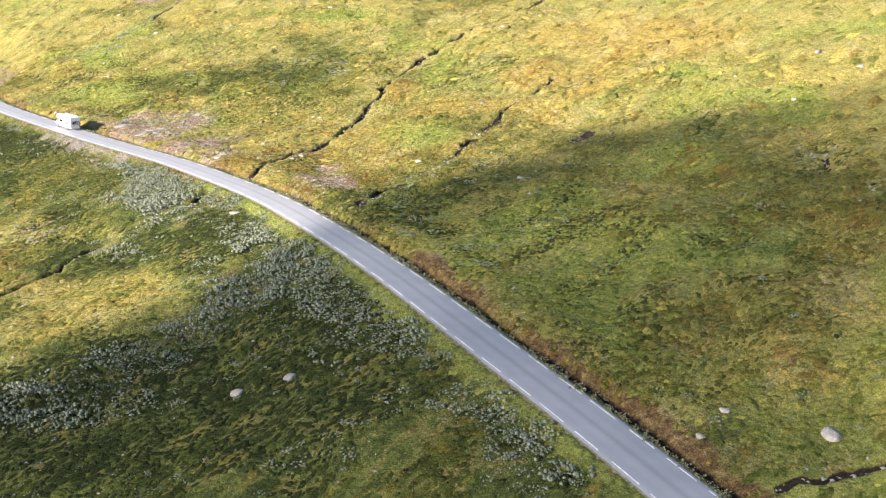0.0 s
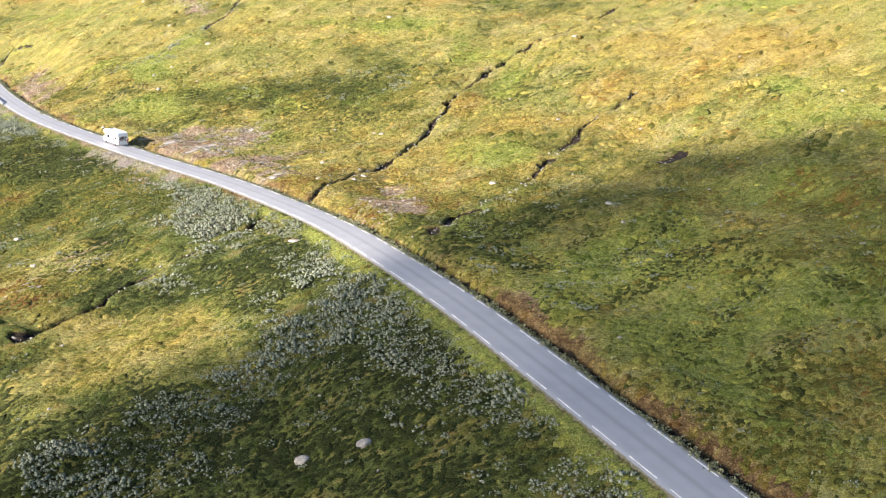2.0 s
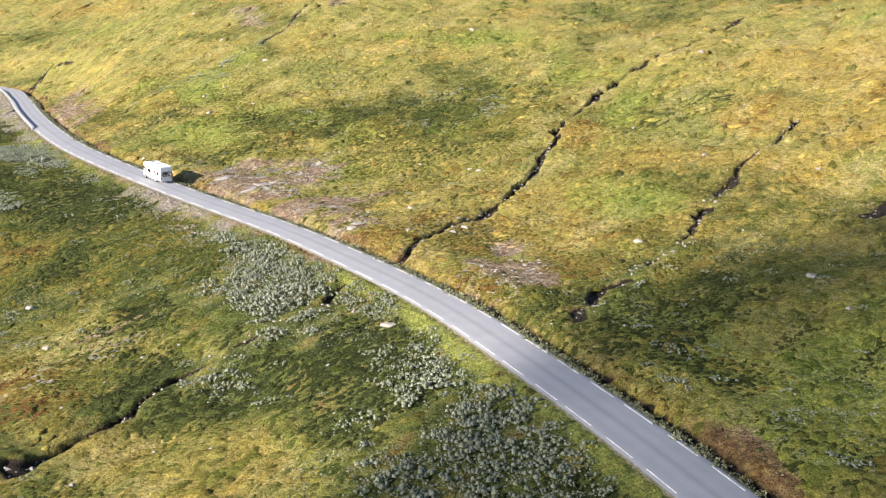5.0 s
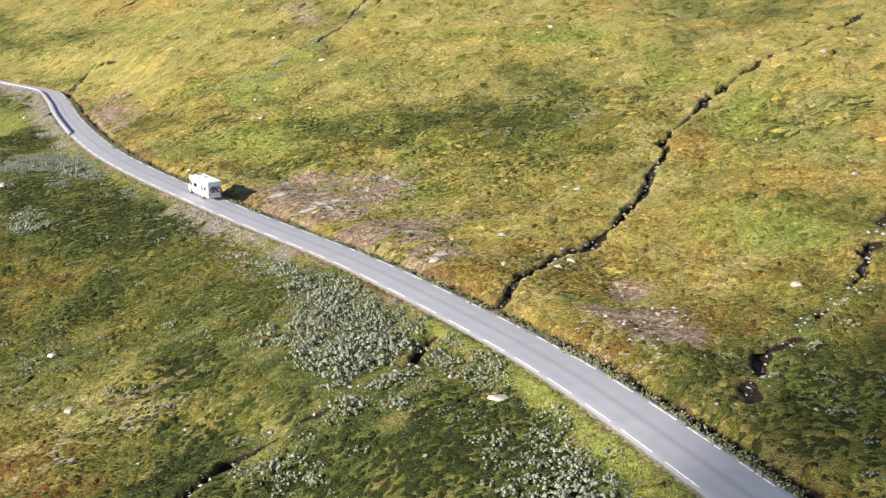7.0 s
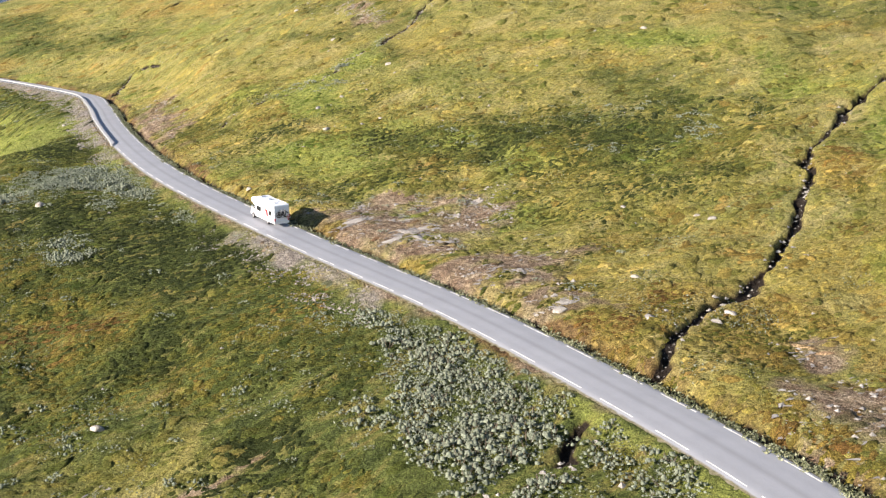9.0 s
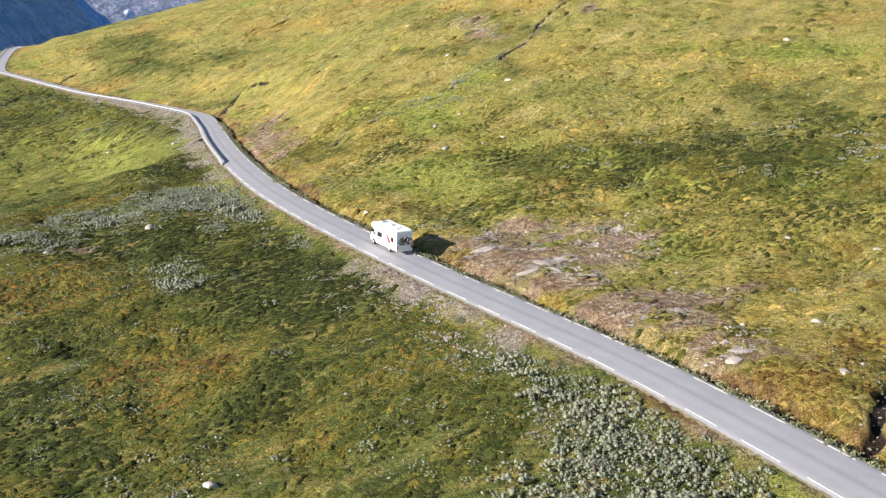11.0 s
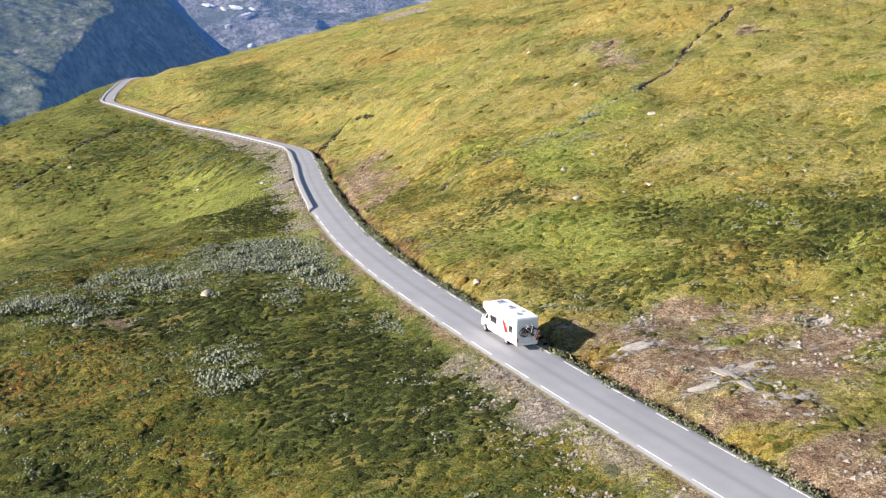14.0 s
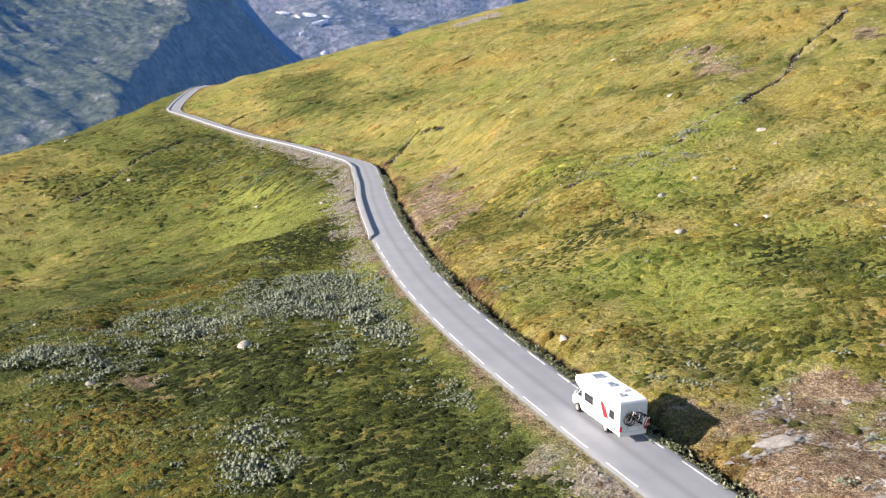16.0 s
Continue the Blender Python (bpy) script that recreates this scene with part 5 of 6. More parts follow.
# by the long gully they grow right over it
over_ = (blob(x, y, WILLOWS_BROOK[:3]) > 0.48) & (y > 280)
keep = over_ | (wave(x, y, 5.0, 41) + 0.5 * wave(x, y, 2.2, 42) + 0.9 * blob(x, y, WILLOWS_VERGE + WILLOWS_BROOK + WILLOWS_BAND) > -0.25) & (off_road(x, y) > HALF + 1.5) & (blob(x, y, GOLD) < 0.42 + 0.25 * wave(x, y, 5.0, 97)) & (nearest(CUT, x, y) < 0.45) & (gully_gap(x, y) > 0.5)
x, y = x[keep], y[keep]
shapes = [willow_shape(rng, 14, 6, 0.045, 0.5, 0.8) for _ in range(6)]
protos = [v for v, f in shapes]
stem_me = []
for k in range(6):
    bm = bmesh.new()
    for _ in range(7):
        a = rng.uniform(0, 2 * math.pi)
        r = rng.uniform(0.2, 0.6)
        tube(bm, (0.05 * math.cos(a), 0.05 * math.sin(a), -0.15), (r * math.cos(a), r * math.sin(a), rng.uniform(0.3, 0.6)), 0.012, 4)
    me = bpy.data.meshes.new("woody_base")
    bm.to_mesh(me)
    bm.free()
    me.materials.append(M_STEM)
    stem_me.append(me)
leaf_me = [mesh_of("foliage", v, f, M_WILLOW) for v, f in shapes]
size = (0.42 + 0.85 * rng.random(len(x)) ** 1.3) * (1 + 0.25 * wave(x, y, 9.0, 43)) * (0.8 + 0.55 * smooth(0.3, 0.7, blob(x, y, WILLOWS_VERGE + WILLOWS_BROOK + WILLOWS_BAND)))
turn, tall = rng.uniform(0, 6.28, len(x)), rng.uniform(0.75, 1.15, len(x))
which = rng.integers(0, 6, len(x))
z = ground_z(x, y) - 0.06
single = (np.abs(x + 47) < 15) & (np.abs(y - 167) < 16) | (np.abs(x + 112) < 10) & (np.abs(y - 240) < 9)
single &= np.cumsum(single) <= 290
for k in np.flatnonzero(single):
    bush = tagged(new("willow_bush"), "grey-green downy willow bush growing beside the road", "willow bush", "willow bushes by the brook")
    bush.matrix_world = Matrix.Translation((x[k], y[k], z[k])) @ Matrix.Rotation(turn[k], 4, 'Z') @ Matrix.Diagonal((size[k], size[k], size[k] * tall[k], 1))
    for nm, me in (("foliage", leaf_me[which[k]]), ("woody_base", stem_me[which[k]])):
        o_ = new(nm, me)
        o_.parent = bush
m = ~single
v = planted(protos, which[m], x[m], y[m], z[m], size[m], turn[m], tall[m])
count_ = np.array([len(p) for p in protos])
first_ = np.r_[0, np.cumsum(count_[np.sort(which[m])])[:-1]]
f = np.concatenate([shapes[k][1] + b_ for k, b_ in zip(np.sort(which[m]), first_)])
tagged(new("willow_thicket", mesh_of("willow_thicket", v, f, M_WILLOW)), "grey-green downy willow thicket on the moor", "willow thicket", kind="stuff")

# creeping willow: pale sprays close to the ground
x, y = jittered(rng, -150, 62, 84, 300, 0.42)
d, k, u = near(x, y, ROAD)
low_side = side(x, y, ROAD, k) > 0
lot = 0.6 * wave(x, y, 7.5, 103) + 0.5 * wave(x, y, 2.6, 104) + np.where(low_side, 0.0, 0.04) - 0.16 * smooth(160, 230, y) - 0.8 * blob(x, y, GOLD + BARE) - 0.2 * smooth(40, 80, d)
keep = (lot + 0.25 * rng.random(len(x)) > 0.5) & (d > HALF + 3) & (d < 80) & (gully_gap(x, y) > 0.2)
x, y = x[keep], y[keep]
ux, uy = sown(rng, WILLOWS_BROOK + WILLOWS_BAND + WILLOWS_BANK + WILLOWS_VERGE, 5.0)
ok_ = (gully_gap(ux, uy) > 0.3) & (off_road(ux, uy) > HALF + 2) & (wave(ux, uy, 5.0, 41) + 0.5 * wave(ux, uy, 2.2, 42) > -0.6)
x, y = np.r_[x, ux[ok_]], np.r_[y, uy[ok_]]
p = np.stack([x, y, ground_z(x, y) + rng.uniform(0.08, 0.3, len(x))], -1)
me = mesh_of("creeping_willow", sprays(rng, p, (0.07, 0.17), (0.035, 0.09), 0.5).reshape(-1, 3), quads(4 * len(p)), M_WILLOW, True)
tagged(new("creeping_willow", me), "pale grey-green creeping willow among the heath", "willow", kind="stuff")

# low dwarf birch, bilberry and heath shrubs, some decimetres high
x, y = jittered(rng, -150, 60, 66, 300, 0.68)
d, k, u = near(x, y, ROAD)
low_side = side(x, y, ROAD, k) > 0
lot = blob(x, y, HEATH) * 0.9 + np.where(low_side, 0.6 * (1 - smooth(60, 100, d)), 0.43 * (1 - smooth(55, 110, d)))
lot = lot + 0.3 * band(x, y, 13.0, 64) + 0.42 * band(x, y, 4.0, 44) + 0.3 * wave(x, y, 3.6, 45) - 0.65 * blob(x, y, OCHRE + GOLD) * (1 - 0.7 * blob(x, y, RUSTY)) + 0.75 * blob(x, y, RUSTY) - 0.8 * smooth(0.3, 0.6, blob(x, y, WILLOWS_BAND + WILLOWS_BROOK + WILLOWS_BANK))
keep = (lot > 0.46) & (d > HALF + 2.6) & (nearest(CUT, x, y) < 0.4) & (gully_gap(x, y) > 0.4) & (np.maximum(nearest(ZONE, x, y)[:, 0], nearest(ZONE, x, y)[:, 3]) < 0.45) & (d < 100) & ((d < 55) | (rng.random(len(x)) < 0.5))
x, y, lot, d, low_side = x[keep], y[keep], lot[keep], d[keep], low_side[keep]
n_ = len(x)
size = (0.24 + 0.42 * rng.random(n_) ** 1.8) * (1 + 0.3 * wave(x, y, 6.0, 49)) * (0.75 + 0.4 * smooth(0.46, 0.8, lot)) * np.where(d < 55, 1, 1.35)
tall = (0.03 + 0.1 * rng.random(n_) ** 1.5) * (0.7 + 0.5 * smooth(0.46, 0.8, lot)) * (1 + 0.35 * wave(x, y, 3.1, 98))
# Low-side tone below y 182 is darkened, painting in the shrubs' own shade.
tone = np.clip(0.39 + 0.46 * blob(x, y, RUSTY) + 0.26 * band(x, y, 13.0, 65) + 0.2 * band(x, y, 4.6, 56) + 0.14 * wave(x, y, 2.4, 58) + 0.1 * rng.normal(size=n_) + 0.35 * nearest(RUST, x, y) - np.where(low_side, 0.46, 0.22) * blob(x, y, HEATH) - 0.25 * blob(x, y, LUSH) - np.where(low_side, 0.3, 0) * (1 - smooth(152, 182, y)) * (1 - blob(x, y, GOLD + RUSTY)), 0.16 * (~low_side & (x > -16) & (y < 172)), 0.97)
shrub_at = (x, y, size, tall, tone)


def cushions(name, label, rng, x, y, radius, height, material, tone, around=7):
    """Low irregular domes of moss, grass and heath, each an island of its own tone."""
    n_ = len(x)
    t = rng.uniform(0, 6.28, (n_, 1)) + np.arange(around) * 2 * math.pi / around
    out = radius[:, None] * rng.uniform(0.72, 1.25, (n_, around))
    mid = out * rng.uniform(0.5, 0.72, (n_, around))
    off = 0.25 * radius[:, None] * rng.normal(size=(n_, 2)) * 0.6
    u = np.concatenate([out * np.cos(t), mid * np.cos(t) + off[:, :1], off[:, :1]], 1)
    v = np.concatenate([out * np.sin(t), mid * np.sin(t) + off[:, 1:], off[:, 1:]], 1)
    long_, lie = rng.uniform(1.0, 1.7, (n_, 1)), radians(48) + 0.5 * rng.normal(size=(n_, 1))
    u, v = u * long_, v / np.sqrt(long_)
    u, v = u * np.cos(lie) - v * np.sin(lie), u * np.sin(lie) + v * np.cos(lie)
    up = np.concatenate([np.full((n_, around), -0.05), height[:, None] * rng.uniform(0.2, 1.05, (n_, around)), height[:, None] * rng.uniform(0.6, 1.1, (n_, 1))], 1)
    p = np.stack([x[:, None] + u, y[:, None] + v, up], -1)
    p[..., 2] += ground_z(p[..., 0].ravel(), p[..., 1].ravel()).reshape(up.shape)
    i = np.arange(around)
    j = (i + 1) % around
    f = np.concatenate([np.stack([i, j, j + around], 1), np.stack([i, j + around, i + around], 1), np.stack([i + around, j + around, 0 * i + 2 * around], 1)])
    k = 2 * around + 1
    me = mesh_of(name, p.reshape(-1, 3), (f[None] + k * np.arange(n_)[:, None, None]).reshape(-1, 3), material)
    me.color_attributes.new("zone", 'FLOAT_COLOR', 'POINT').data.foreach_set("color", np.repeat(nearest(ZONE, x, y), k, axis=0).astype(np.float32).ravel())
    me.attributes.new("ochre", 'FLOAT', 'POINT').data.foreach_set("value", np.repeat(nearest(RUST, x, y), k).astype(np.float32))
    me.attributes.new("plant", 'FLOAT', 'POINT').data.foreach_set("value", np.repeat(tone, k).astype(np.float32))
    return tagged(new(name, me), label, "moor plants", kind="stuff")


# the same cover further off, below the long bend
x, y = jittered(rng, -330, -140, 296, 470, 1.7)
d, k, u = near(x, y, ROAD)
lot = blob(x, y, HEATH) + 0.35 * wave(x, y, 9.0, 111) + 0.3 * wave(x, y, 3.6, 112)
keep = (side(x, y, ROAD, k) > 0) & (d > 6) & (lot > 0.3) & (gully_gap(x, y) > 0.3)
x, y, lot = x[keep], y[keep], lot[keep]
far_heath = (x, y, 0.45 + 0.7 * rng.random(len(x)), 0.06 + 0.3 * rng.random(len(x)) ** 2, np.clip(0.22 + 0.25 * wave(x, y, 6.0, 113) + 0.12 * rng.normal(size=len(x)), 0, 0.9))


def moor_tone(x, y):
    return np.clip(0.5 + 0.4 * wave(x, y, 2.6, 59) + 0.3 * wave(x, y, 9.0, 60) + 0.15 * rng.normal(size=len(x)), 0, 1)


x, y, size, tall, tone = shrub_at
cushions("heath_cushions", "dark green, olive and rusty dwarf birch and bilberry cover", rng, x, y, size, tall, M_HEATH, tone, 5)
cushions("far_heath_cushions", "dark green dwarf birch below the bend", rng, *far_heath[:4], M_HEATH, far_heath[4], 5)
pick = rng.random(len(x)) < 0.9
hx, hy, hs, ht, hz = x[pick], y[pick], size[pick], tall[pick], tone[pick]
per = 3
px_, py_ = np.repeat(hx, per) + rng.normal(size=per * len(hx)) * np.repeat(hs, per) * 0.55, np.repeat(hy, per) + rng.normal(size=per * len(hx)) * np.repeat(hs, per) * 0.55
p = np.stack([px_, py_, ground_z(px_, py_) + np.repeat(ht, per) * rng.uniform(0.4, 1.3, len(px_)) + 0.02], -1)
me = mesh_of("heath_sprays", sprays(rng, p, (0.06, 0.15), (0.03, 0.08), 0.55).reshape(-1, 3), quads(4 * len(p)), M_HEATH, True)
me.attributes.new("plant", 'FLOAT', 'POINT').data.foreach_set("value", np.repeat(np.clip(np.repeat(hz, per) + 0.12 * rng.normal(size=len(p)) + 0.08, 0, 1), 4).astype(np.float32))
tagged(new("heath_sprays", me), "small leafy sprays of dwarf birch and bilberry", "heath", kind="stuff")
x, y = jittered(rng, -165, 64, 64, 300, 1.12)
d = off_road(x, y)
keep = (d > HALF + 0.7) & (d < 95) & ((d < 62) | (rng.random(len(x)) < 0.6)) & (nearest(CUT, x, y) < 0.5) & (np.maximum(nearest(ZONE, x, y)[:, 0], nearest(ZONE, x, y)[:, 3]) + 0.55 * rng.random(len(x)) < 0.8) & (wave(x, y, 3.0, 51) + 0.6 * rng.random(len(x)) > -0.45)
x, y, d = x[keep], y[keep], d[keep]
r = (0.3 + 0.6 * rng.random(len(x)) ** 1.7) * (1 + 0.35 * wave(x, y, 8.0, 57)) * np.where(d < 5, 0.55, 1) * np.where(d > 62, 1.25, 1)
clear_ = gully_gap(x, y)
x, y, r = x[clear_ > 0.15], y[clear_ > 0.15], np.minimum(r, 0.9 * clear_ + 0.1)[clear_ > 0.15]
shrubby = nearest(ZONE, x, y)[:, 1]
open_ = rng.random(len(x)) > 0.8 * smooth(0.45, 0.75, shrubby)
x, y, r, shrubby = x[open_], y[open_], r[open_], shrubby[open_]
cushions("moor_cushions", "golden and green cushions of moss, grass and crowberry", rng, x, y, r, 0.03 + r * rng.uniform(0.1, 0.36, len(x)) * (0.75 - 0.35 * shrubby), M_TUFT, moor_tone(x, y))
x, y = jittered(rng, -420, 120, 130, 560, 3.2)
d = off_road(x, y)
keep = (d > HALF + 2) & (nearest(CUT, x, y) < 0.42) & ((y > 297) | (x < -162) | (x > 61) | (d > 92)) & (-(x + 100) * 0.65 + (y - 250) * 0.76 < 520)
x, y = x[keep], y[keep]
r = 0.4 + 1.1 * rng.random(len(x)) ** 1.5
far_tone = np.clip(moor_tone(x, y) + 0.4 * band(x, y, 5.5, 108) + 0.25 * wave(x, y, 3.4, 109) - 0.05 + 0.25 * smooth(330, 390, y), 0, 1)
cushions("far_moor_cushions", "golden and green cushions on the upper slope", rng, x, y, r, 0.03 + r * rng.uniform(0.1, 0.32, len(x)), M_TUFT, far_tone, 5)

# weeds along the ditch side of the road
s_ = rng.uniform(8, 330, 3600)
o_ = -(HALF + 0.28 + 0.75 * rng.random(3600) ** 1.4)
spots_ = np.array([tuple(road_at(a, b)[0]) for a, b in zip(s_, o_)])
protos = [leaf_cloud(rng, 3, 15, 0.16, 0.4, 0.7) for _ in range(4)]
n_ = len(spots_)
v = planted(protos, rng.integers(0, 4, n_), spots_[:, 0], spots_[:, 1], ground_z(spots_[:, 0], spots_[:, 1]) - 0.03, rng.uniform(0.32, 0.75, n_) * (1 + 0.3 * wave(spots_[:, 0], spots_[:, 1], 5.0, 105)), rng.uniform(0, 6.28, n_), rng.uniform(0.8, 1.4, n_))
tagged(new("verge_weeds", mesh_of("verge_weeds", v, quads(len(v)), M_VERGE, True)), "grey-green weeds along the ditch edge", "weeds", kind="stuff")

# loose stone: the fill below the road and the bare patches above it
def scree(name, label, rng, x, y, radius, material, flat_=None):
    """Angular stones; flat ones lie as slabs drawn out along the bedding."""
    n_ = len(x)
    octa = np.array([(1, 0, 0), (0, 1, 0), (-1, 0, 0), (0, -1, 0), (0, 0, 0.8), (0, 0, -0.6)], float)
    v = octa[None] * rng.uniform(0.6, 1.3, (n_, 6, 1)) + 0.25 * (rng.random((n_, 6, 3)) - 0.5)
    t = rng.uniform(0, 6.28, n_)
    if flat_:
        v = v * np.stack([rng.uniform(1.2, 2.6, n_), rng.uniform(0.5, 0.9, n_), np.full(n_, flat_)], -1)[:, None]
        t = radians(48) + 0.3 * rng.normal(size=n_)
    c, s = np.cos(t)[:, None], np.sin(t)[:, None]
    px, py = (v[..., 0] * c - v[..., 1] * s) * radius[:, None] + x[:, None], (v[..., 0] * s + v[..., 1] * c) * radius[:, None] + y[:, None]
    pz = ground_z(x, y)[:, None] + v[..., 2] * radius[:, None] * 0.75
    f = np.array([(0, 1, 4), (1, 2, 4), (2, 3, 4), (3, 0, 4), (1, 0, 5), (2, 1, 5), (3, 2, 5), (0, 3, 5)])[None] + 6 * np.arange(n_)[:, None, None]
    return tagged(new(name, mesh_of(name, np.stack([px, py, pz], -1).reshape(-1, 3), f.reshape(-1, 3), material, True)), label, "loose stones", kind="stuff")


x, y = sown(rng, FILL, 7.0)
d, k, u = near(x, y, ROAD)
keep = (side(x, y, ROAD, k) > 0) & (d > HALF + 0.8) & (d < HALF + 7 + 3 * wave(x, y, 11, 52)) & (wave(x, y, 2.6, 53) > -0.2)
x, y = x[keep], y[keep]
scree("fill_stones", "grey-brown blasted stones on the road's embankment", rng, x, y, 0.05 + 0.22 * rng.random(len(x)) ** 3, M_GRAVEL)
bed = [(glide(p, 0.9)[:, :2], w) for p, w, _ in GULLIES if w >= 0.4 and p[0][1] < 355]
at_ = np.vstack([g + rng.normal(size=g.shape) * (0.6 * w + 0.3) for g, w in bed for _ in range(4 + 4 * (g[0, 1] > 280))])
at_ = at_[off_road(at_[:, 0], at_[:, 1]) > HALF + 1.5]
scree("gully_stones", "pale stones lying in and beside the gullies", rng, at_[:, 0], at_[:, 1], 0.06 + 0.3 * rng.random(len(at_)) ** 3, M_ROCK)
x, y = sown(rng, [(a, b, c * 1.1, d * 1.1, e) for a, b, c, d, e in BARE], 1.6)
keep = (off_road(x, y) > HALF + 2.5) & (wave(x, y, 2.4, 54) + 0.8 * wave(x, y, 7.0, 55) > 0.3)
x, y = x[keep], y[keep]
rx_, ry_ = sown(rng, [(a, b, 1.5 * c, 1.0 * c, 48) for a, b, c in FLAT_ROCKS], 7.0)
fx_, fy_ = sown(rng, [(-65.0, 159.0, 7.5, 3.2, 65), (-68.5, 153.5, 5.0, 2.0, 60), (-76.0, 162.0, 3.0, 1.0, 60)], 4.5)
gx_, gy_ = sown(rng, [b_ for b_ in BARE if -72 < b_[0] < -15 and 160 < b_[1] < 232 or 325 < b_[1] < 345] + [(-88.0, 329.0, 6.0, 3.0, 120), (-108.0, 355.0, 7.0, 3.0, 125), (-70.0, 320.0, 5.0, 2.0, 120)], 1.3)
fx_, fy_ = np.r_[fx_, gx_], np.r_[fy_, gy_]
keep = (off_road(fx_, fy_) > HALF + 2.5) & (wave(fx_, fy_, 2.6, 106) + 0.5 * wave(fx_, fy_, 6.0, 107) > 0.1)
fx_, fy_ = np.r_[fx_[keep], rx_], np.r_[fy_[keep], ry_]
hx_, hy_ = sown(rng, [BARE[0]], 0.5)
scree("ridge_stones", "grey stones along the stony crest of the moor", rng, hx_, hy_, 0.3 + 0.9 * rng.random(len(hx_)) ** 2.5, M_GRAVEL)
scree("bedrock_flakes", "pale flat flakes of bedrock in bare soil", rng, fx_, fy_, 0.08 + 0.32 * rng.random(len(fx_)) ** 2.0, M_SLAB, 0.42)
scree("bare_patch_stones", "pale stones on wind-bared ground", rng, x, y, 0.05 + 0.3 * rng.random(len(x)) ** 3.5, M_ROCK)
x, y = jittered(rng, -200, 64, 70, 420, 4.6)
keep = (off_road(x, y) > HALF + 3) & (rng.random(len(x)) < 0.25 + 0.35 * smooth(220, 270, y)) & ((y < 235) | (wave(x, y, 12.0, 110) > -0.1))
x, y = x[keep], y[keep]
scree("scattered_stones", "small pale stones scattered over the moor", rng, x, y, rng.uniform(0.1, 0.3, len(x)) * rng.uniform(0.5, 1.5, len(x)), M_ROCK)

# ---- mountains across the valley ----
def fjell_material(name, rock_a, rock_b, green, snow_from=2.0):
    m, n, l, b = mat(name, 0.95, 0.0, 0.1)
    co = place(n)
    f = noise_at(n, l, co, 0.012, 8, 0.65, 0.6)
    c = ramp(n, l, f, [(0.35, rock_a), (0.62, rock_b)])
    face = n.new("ShaderNodeSeparateXYZ")
    l.new(n.new("ShaderNodeNewGeometry").outputs["True Normal"], face.inputs[0])
    ledge = times(n, l, times(n, l, face.outputs["Z"], 0.6), times(n, l, noise_at(n, l, co, 0.014, 6, 0.65, 0.8), 0.55), 'ADD')
    c = mix(n, l, ramp(n, l, ledge, [(0.62, (0, 0, 0)), (0.76, (0.9, 0.9, 0.9))]), c, green)
    c = mix(n, l, 1.0, c, ramp(n, l, noise_at(n, l, co, 0.08, 6, 0.7), [(0.34, (0.3, 0.31, 0.33)), (0.5, (0.9, 0.9, 0.9)), (0.66, (1.6, 1.58, 1.55))]), 'MULTIPLY')
    l.new(c, b.inputs["Base Color"])
    bump(n, l, noise_at(n, l, co, 0.035, 9, 0.75), b, 1.0, 34.0)
    return m


MASSIF = {}


def mountain(name, label, yaw, dist, across, deep, step, shape, material, seed, rugged):
    """A massif on a grid turned to face down the valley."""
    us, vs = np.arange(across[0], across[1], step), np.arange(deep[0], deep[1], step)
    u, v = us[:, None] + 0 * vs[None], vs[None] + 0 * us[:, None]
    z = shape(u, v)
    crag = sum(a * (wave(u + 3000 + 0.6 * v, v + 3000, s, seed + k) if s > 300 else 0.7 - 2 * np.abs(wave(u + 3000 + 0.6 * v, v + 3000, s, seed + k))) for k, (s, a) in enumerate(rugged))
    z = np.maximum(z + crag, -240 + 0 * u)
    MASSIF[name] = (us, vs, z, yaw, dist)
    c, s = math.cos(radians(yaw)), math.sin(radians(yaw))
    vv = v + dist
    x, y = -62 + u * c - vv * s, 151 + u * s + vv * c
    me = mesh_of(name, np.stack([x, y, z], -1).reshape(-1, 3), number_grid(len(us), len(vs)), material)
    return tagged(new(name, me), label, "mountain")


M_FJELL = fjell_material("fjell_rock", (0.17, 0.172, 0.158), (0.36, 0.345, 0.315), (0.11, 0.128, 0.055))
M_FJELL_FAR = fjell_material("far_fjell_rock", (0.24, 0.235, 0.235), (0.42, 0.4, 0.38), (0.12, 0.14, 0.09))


def spur(u, v):
    crest = -34 + 0.254 * (v - 237) - 0.147 * np.maximum(0, v - 720) + 12 * np.sin(v / 90)
    top = 5 + 0.38 * (v - 150)
    left, right = np.maximum(0, crest - u), np.maximum(0, u - crest)
    return top + 0.03 * left - np.where(right < 25, 2.1 * right, 24 + 1.15 * right)


def wall_far(u, v):
    return -150 + 0.75 * np.maximum(0, v) + 0.12 * u


mountain("mountain", "rocky mountain spur across the valley, its far flank in shade", 42, 1250, (-560, 700), (-250, 1300), 6, spur, M_FJELL, 61, ((420, 14), (170, 8), (88, 6), (47, 4.5), (27, 3), (15, 1.6)))
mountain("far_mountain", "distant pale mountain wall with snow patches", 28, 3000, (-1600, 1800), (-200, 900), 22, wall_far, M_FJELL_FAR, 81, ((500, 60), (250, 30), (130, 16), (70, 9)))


# snow left in the gullies of the far wall
M_SNOW = plain("old_snow", (0.85, 0.87, 0.9), 0.6, 0.0, 0.3, 0.05, 0.05)


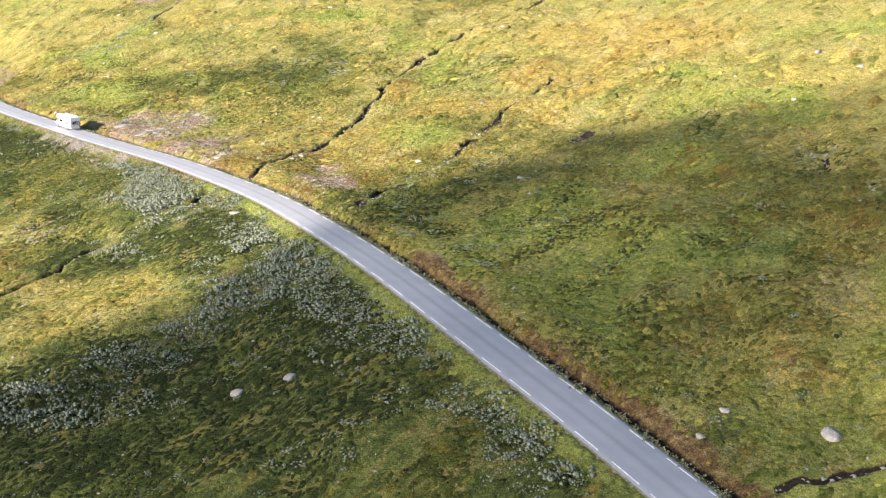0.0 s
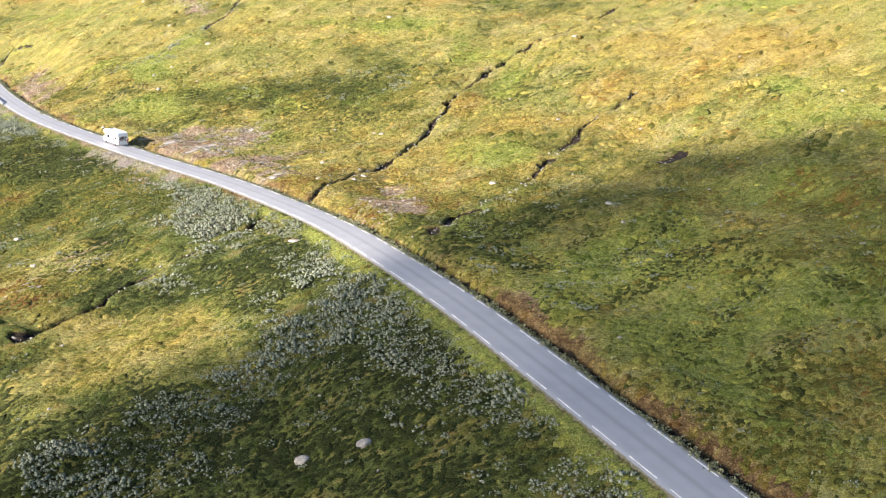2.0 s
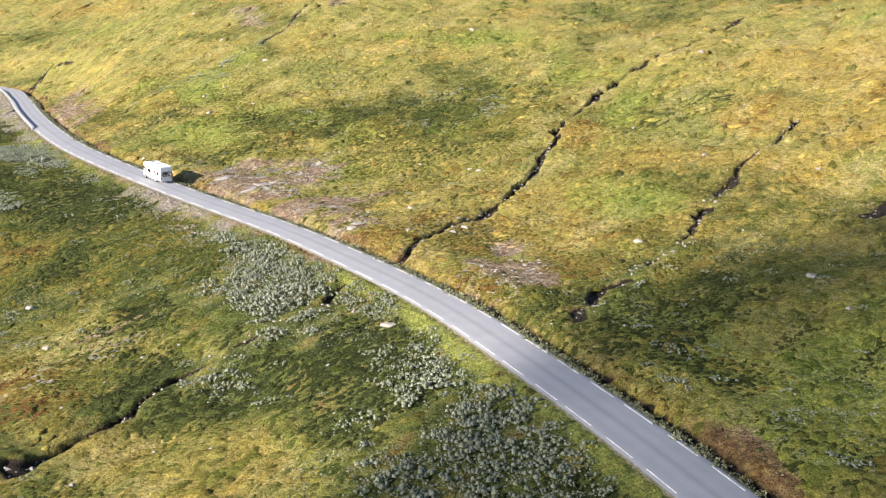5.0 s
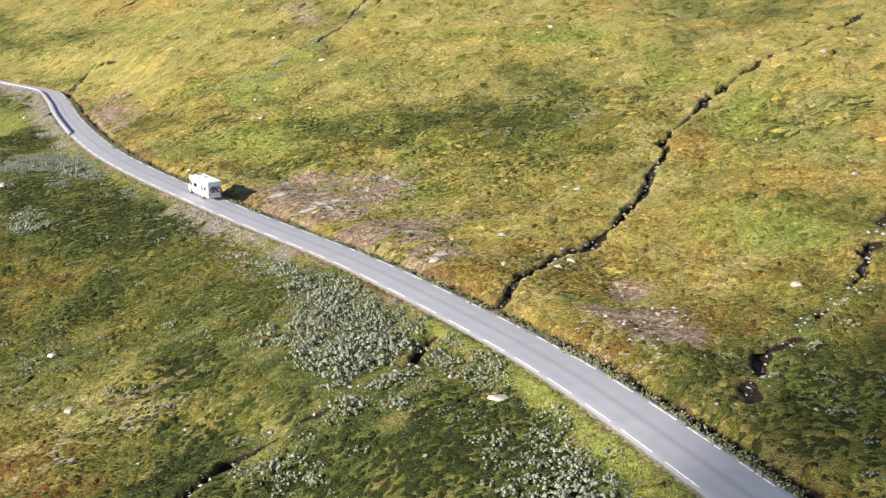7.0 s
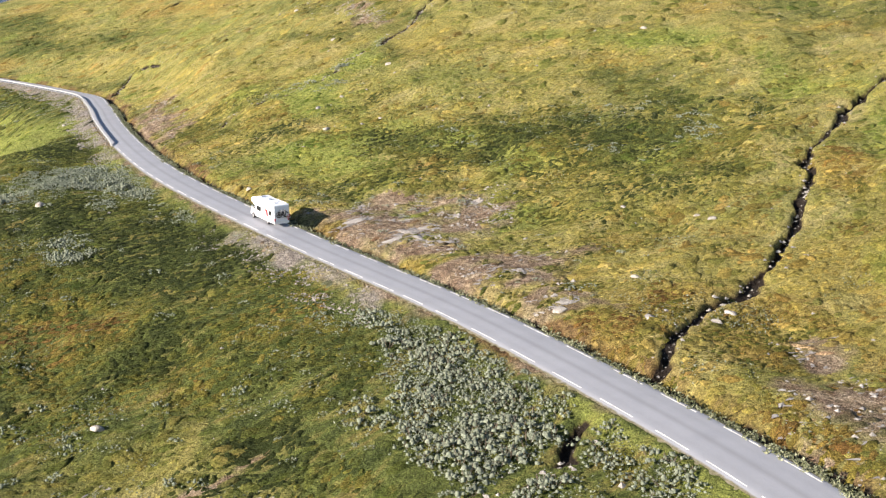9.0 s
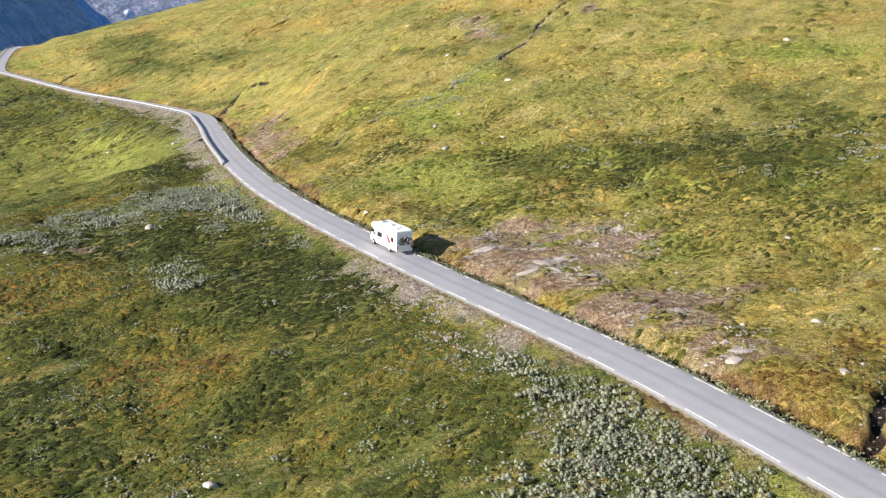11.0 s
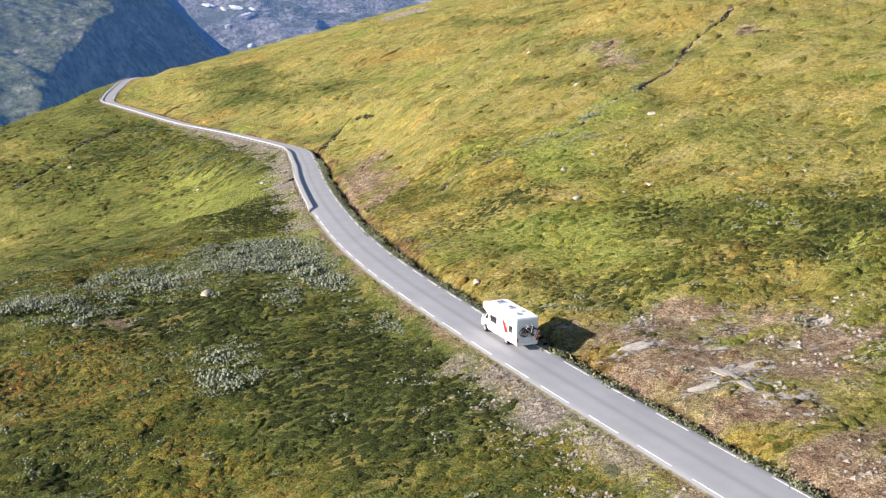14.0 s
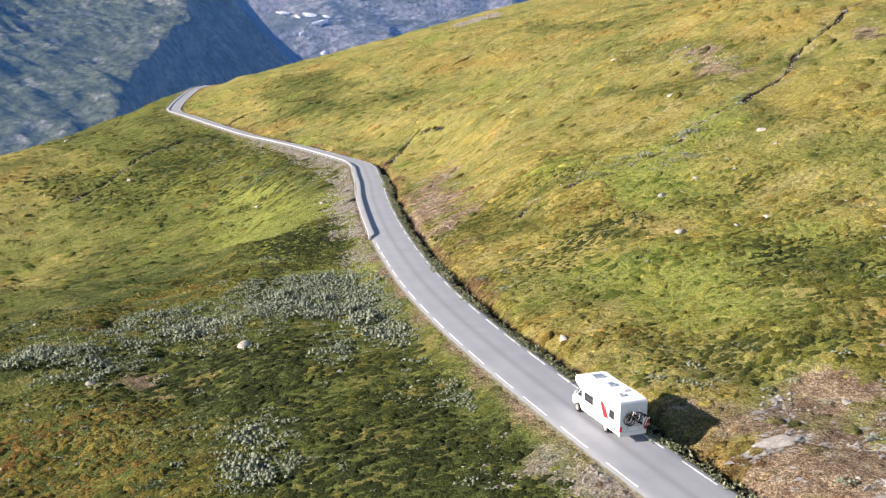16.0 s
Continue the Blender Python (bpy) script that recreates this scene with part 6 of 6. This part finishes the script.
def snow_patch(yaw, climb, length, width, turn):
    """A lens of snow lying where a line of sight up the valley meets the far wall."""
    us, vs, z, face, dist = MASSIF["far_mountain"]
    d = np.arange(2700, 4200, 4.0)
    a = radians(yaw - face)
    u, v = -np.sin(a) * d, np.cos(a) * d - dist
    i, j = np.clip(np.searchsorted(us, u), 0, len(us) - 1), np.clip(np.searchsorted(vs, v), 0, len(vs) - 1)
    over = z[i, j] - (42 + math.tan(radians(climb)) * d)
    if not (over > 0).any():
        return
    far = float(d[np.argmax(over > 0)])
    bm = bmesh.new()
    bmesh.ops.create_icosphere(bm, subdivisions=3, radius=1.0)
    for p in bm.verts:
        k = 1 + 0.5 * noise.noise(p.co * 2.2 + Vector((yaw, turn, 0))) + 0.55 * noise.noise(p.co * 5.0 + Vector((turn, 0, yaw)))
        p.co = Vector((p.co.x * length * 0.75 * k, p.co.y * 5, p.co.z * width * 0.8 * k))
    me = bpy.data.meshes.new("snow_patch")
    bm.to_mesh(me)
    bm.free()
    me.materials.append(M_SNOW)
    ob = tagged(new("snow_patch", me), "old white snow patch on a distant mountain", "snow patch", "snow patches")
    at = Vector((-62 - math.sin(radians(yaw)) * far, 151 + math.cos(radians(yaw)) * far, 42 + math.tan(radians(climb)) * far))
    ob.matrix_world = Matrix.Translation(at) @ pose(0, 0, 0, 0, 0, yaw) @ pose(0, 0, 0, -48, 0, 0) @ pose(0, 0, 0, 0, turn, 0)


for yaw_, climb_, l_, w_, t_ in ((32.6, 5.0, 30, 11, 15), (32.1, 4.6, 38, 7, -18), (31.7, 4.9, 17, 6, 25), (33.3, 4.9, 16, 6, 40), (33.1, 4.0, 16, 6, -35), (34.1, 5.1, 30, 10, 10), (31.9, 2.9, 15, 10, -40), (20.8, 5.3, 30, 6, 5)):
    snow_patch(yaw_, climb_, l_, w_, t_)
# ---- translucent blue sheets painting valley haze between the moor's edge and the mountains ----
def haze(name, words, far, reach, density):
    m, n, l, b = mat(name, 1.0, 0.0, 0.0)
    # Blue diffuse over clear imitates air light in front of the rock.
    haze_blue = n.new("ShaderNodeBsdfDiffuse")
    haze_blue.inputs["Color"].default_value = (0.1, 0.33, 1.0, 1)
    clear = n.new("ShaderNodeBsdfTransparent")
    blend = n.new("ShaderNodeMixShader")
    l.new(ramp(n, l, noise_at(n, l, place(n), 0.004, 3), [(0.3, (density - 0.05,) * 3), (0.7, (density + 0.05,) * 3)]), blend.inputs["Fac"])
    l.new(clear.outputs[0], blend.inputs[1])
    l.new(haze_blue.outputs[0], blend.inputs[2])
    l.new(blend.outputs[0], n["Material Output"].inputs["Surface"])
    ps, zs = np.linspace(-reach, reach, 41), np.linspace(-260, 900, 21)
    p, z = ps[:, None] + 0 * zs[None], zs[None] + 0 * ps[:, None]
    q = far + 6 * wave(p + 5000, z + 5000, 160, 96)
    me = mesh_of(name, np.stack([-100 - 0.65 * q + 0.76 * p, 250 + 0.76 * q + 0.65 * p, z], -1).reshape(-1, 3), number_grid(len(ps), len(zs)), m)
    return tagged(new(name, me), words, "haze", kind="structure")


haze("backdrop_haze_sheet", "translucent blue sheet standing in for haze in the valley", 690, 1100, 0.32)
haze("backdrop_far_haze_sheet", "translucent blue sheet standing in for haze before the distant mountain wall", 2320, 2200, 0.3)
# ---- a small cloud, high up on the sun's side: its shade lies over the near moor ----
M_CLOUD, n, l, b = mat("thin_cloud", 1.0, 0.0, 0.0)
b.inputs["Base Color"].default_value = (0.9, 0.9, 0.9, 1)
clear = n.new("ShaderNodeBsdfTransparent")
blend = n.new("ShaderNodeMixShader")
l.new(ramp(n, l, noise_at(n, l, place(n), 0.03, 4, 0.6), [(0.34, (0.26, 0.26, 0.26)), (0.5, (0.45, 0.45, 0.45)), (0.66, (0.58, 0.58, 0.58))]), blend.inputs["Fac"])
l.new(clear.outputs[0], blend.inputs[1])
l.new(b.outputs[0], blend.inputs[2])
l.new(blend.outputs[0], n["Material Output"].inputs["Surface"])
CLOUD_FAR = 900.0
RIM = np.array([(-110, 46), (-64, 95), (-51, 109), (-44, 117), (-37, 124), (-31, 132), (-26, 139), (-20, 147), (-15, 155), (-10, 162), (-2, 166), (10, 169), (22, 168), (36, 166), (50, 163), (62, 160), (74, 154), (70, 130), (52, 108), (42, 86), (38, 60), (26, 10), (-110, 0), (-110, 50)], float)
us, vs = np.arange(-125, 85, 3.0), np.arange(-10, 185, 3.0)
u, v = us[:, None] + 0 * vs[None], vs[None] + 0 * us[:, None]
wu, wv = u + 3 * wave(u, v, 17, 91) + 2 * wave(u, v, 7, 92), v + 3 * wave(u, v, 17, 93) + 2 * wave(u, v, 7, 94)
d = near(wu, wv, RIM)[0]
inside = np.zeros(u.shape, bool)
for (x0, y0), (x1, y1) in zip(RIM[:-1], RIM[1:]):
    crosses = (y0 > wv) != (y1 > wv)
    inside ^= crosses & (wu < x0 + (wv - y0) * (x1 - x0) / (y1 - y0 if y1 != y0 else 1e-9))
thick = np.where(inside, 9 * np.sqrt(np.minimum(1, d / 25)) * (1 + 0.4 * wave(u, v, 12, 95)), 0)
lie = SLOPE[0] + SLOPE[1] * (u + 100) / 100 + SLOPE[2] * (v - 250) / 100
keep = inside[:-1, :-1] & inside[1:, :-1] & inside[1:, 1:] & inside[:-1, 1:]
faces = number_grid(len(us), len(vs))[keep.ravel()]
top = np.stack([u + way.x * CLOUD_FAR, v + way.y * CLOUD_FAR, lie + way.z * CLOUD_FAR + thick], -1).reshape(-1, 3)
low = top - np.stack([0 * u, 0 * u, 1.5 * thick], -1).reshape(-1, 3)
me = mesh_of("cloud", np.vstack([top, low]), np.vstack([faces, faces[:, ::-1] + len(top)]), M_CLOUD)
tagged(new("cloud", me), "small thin white fair-weather cloud high above the moor", "cloud")
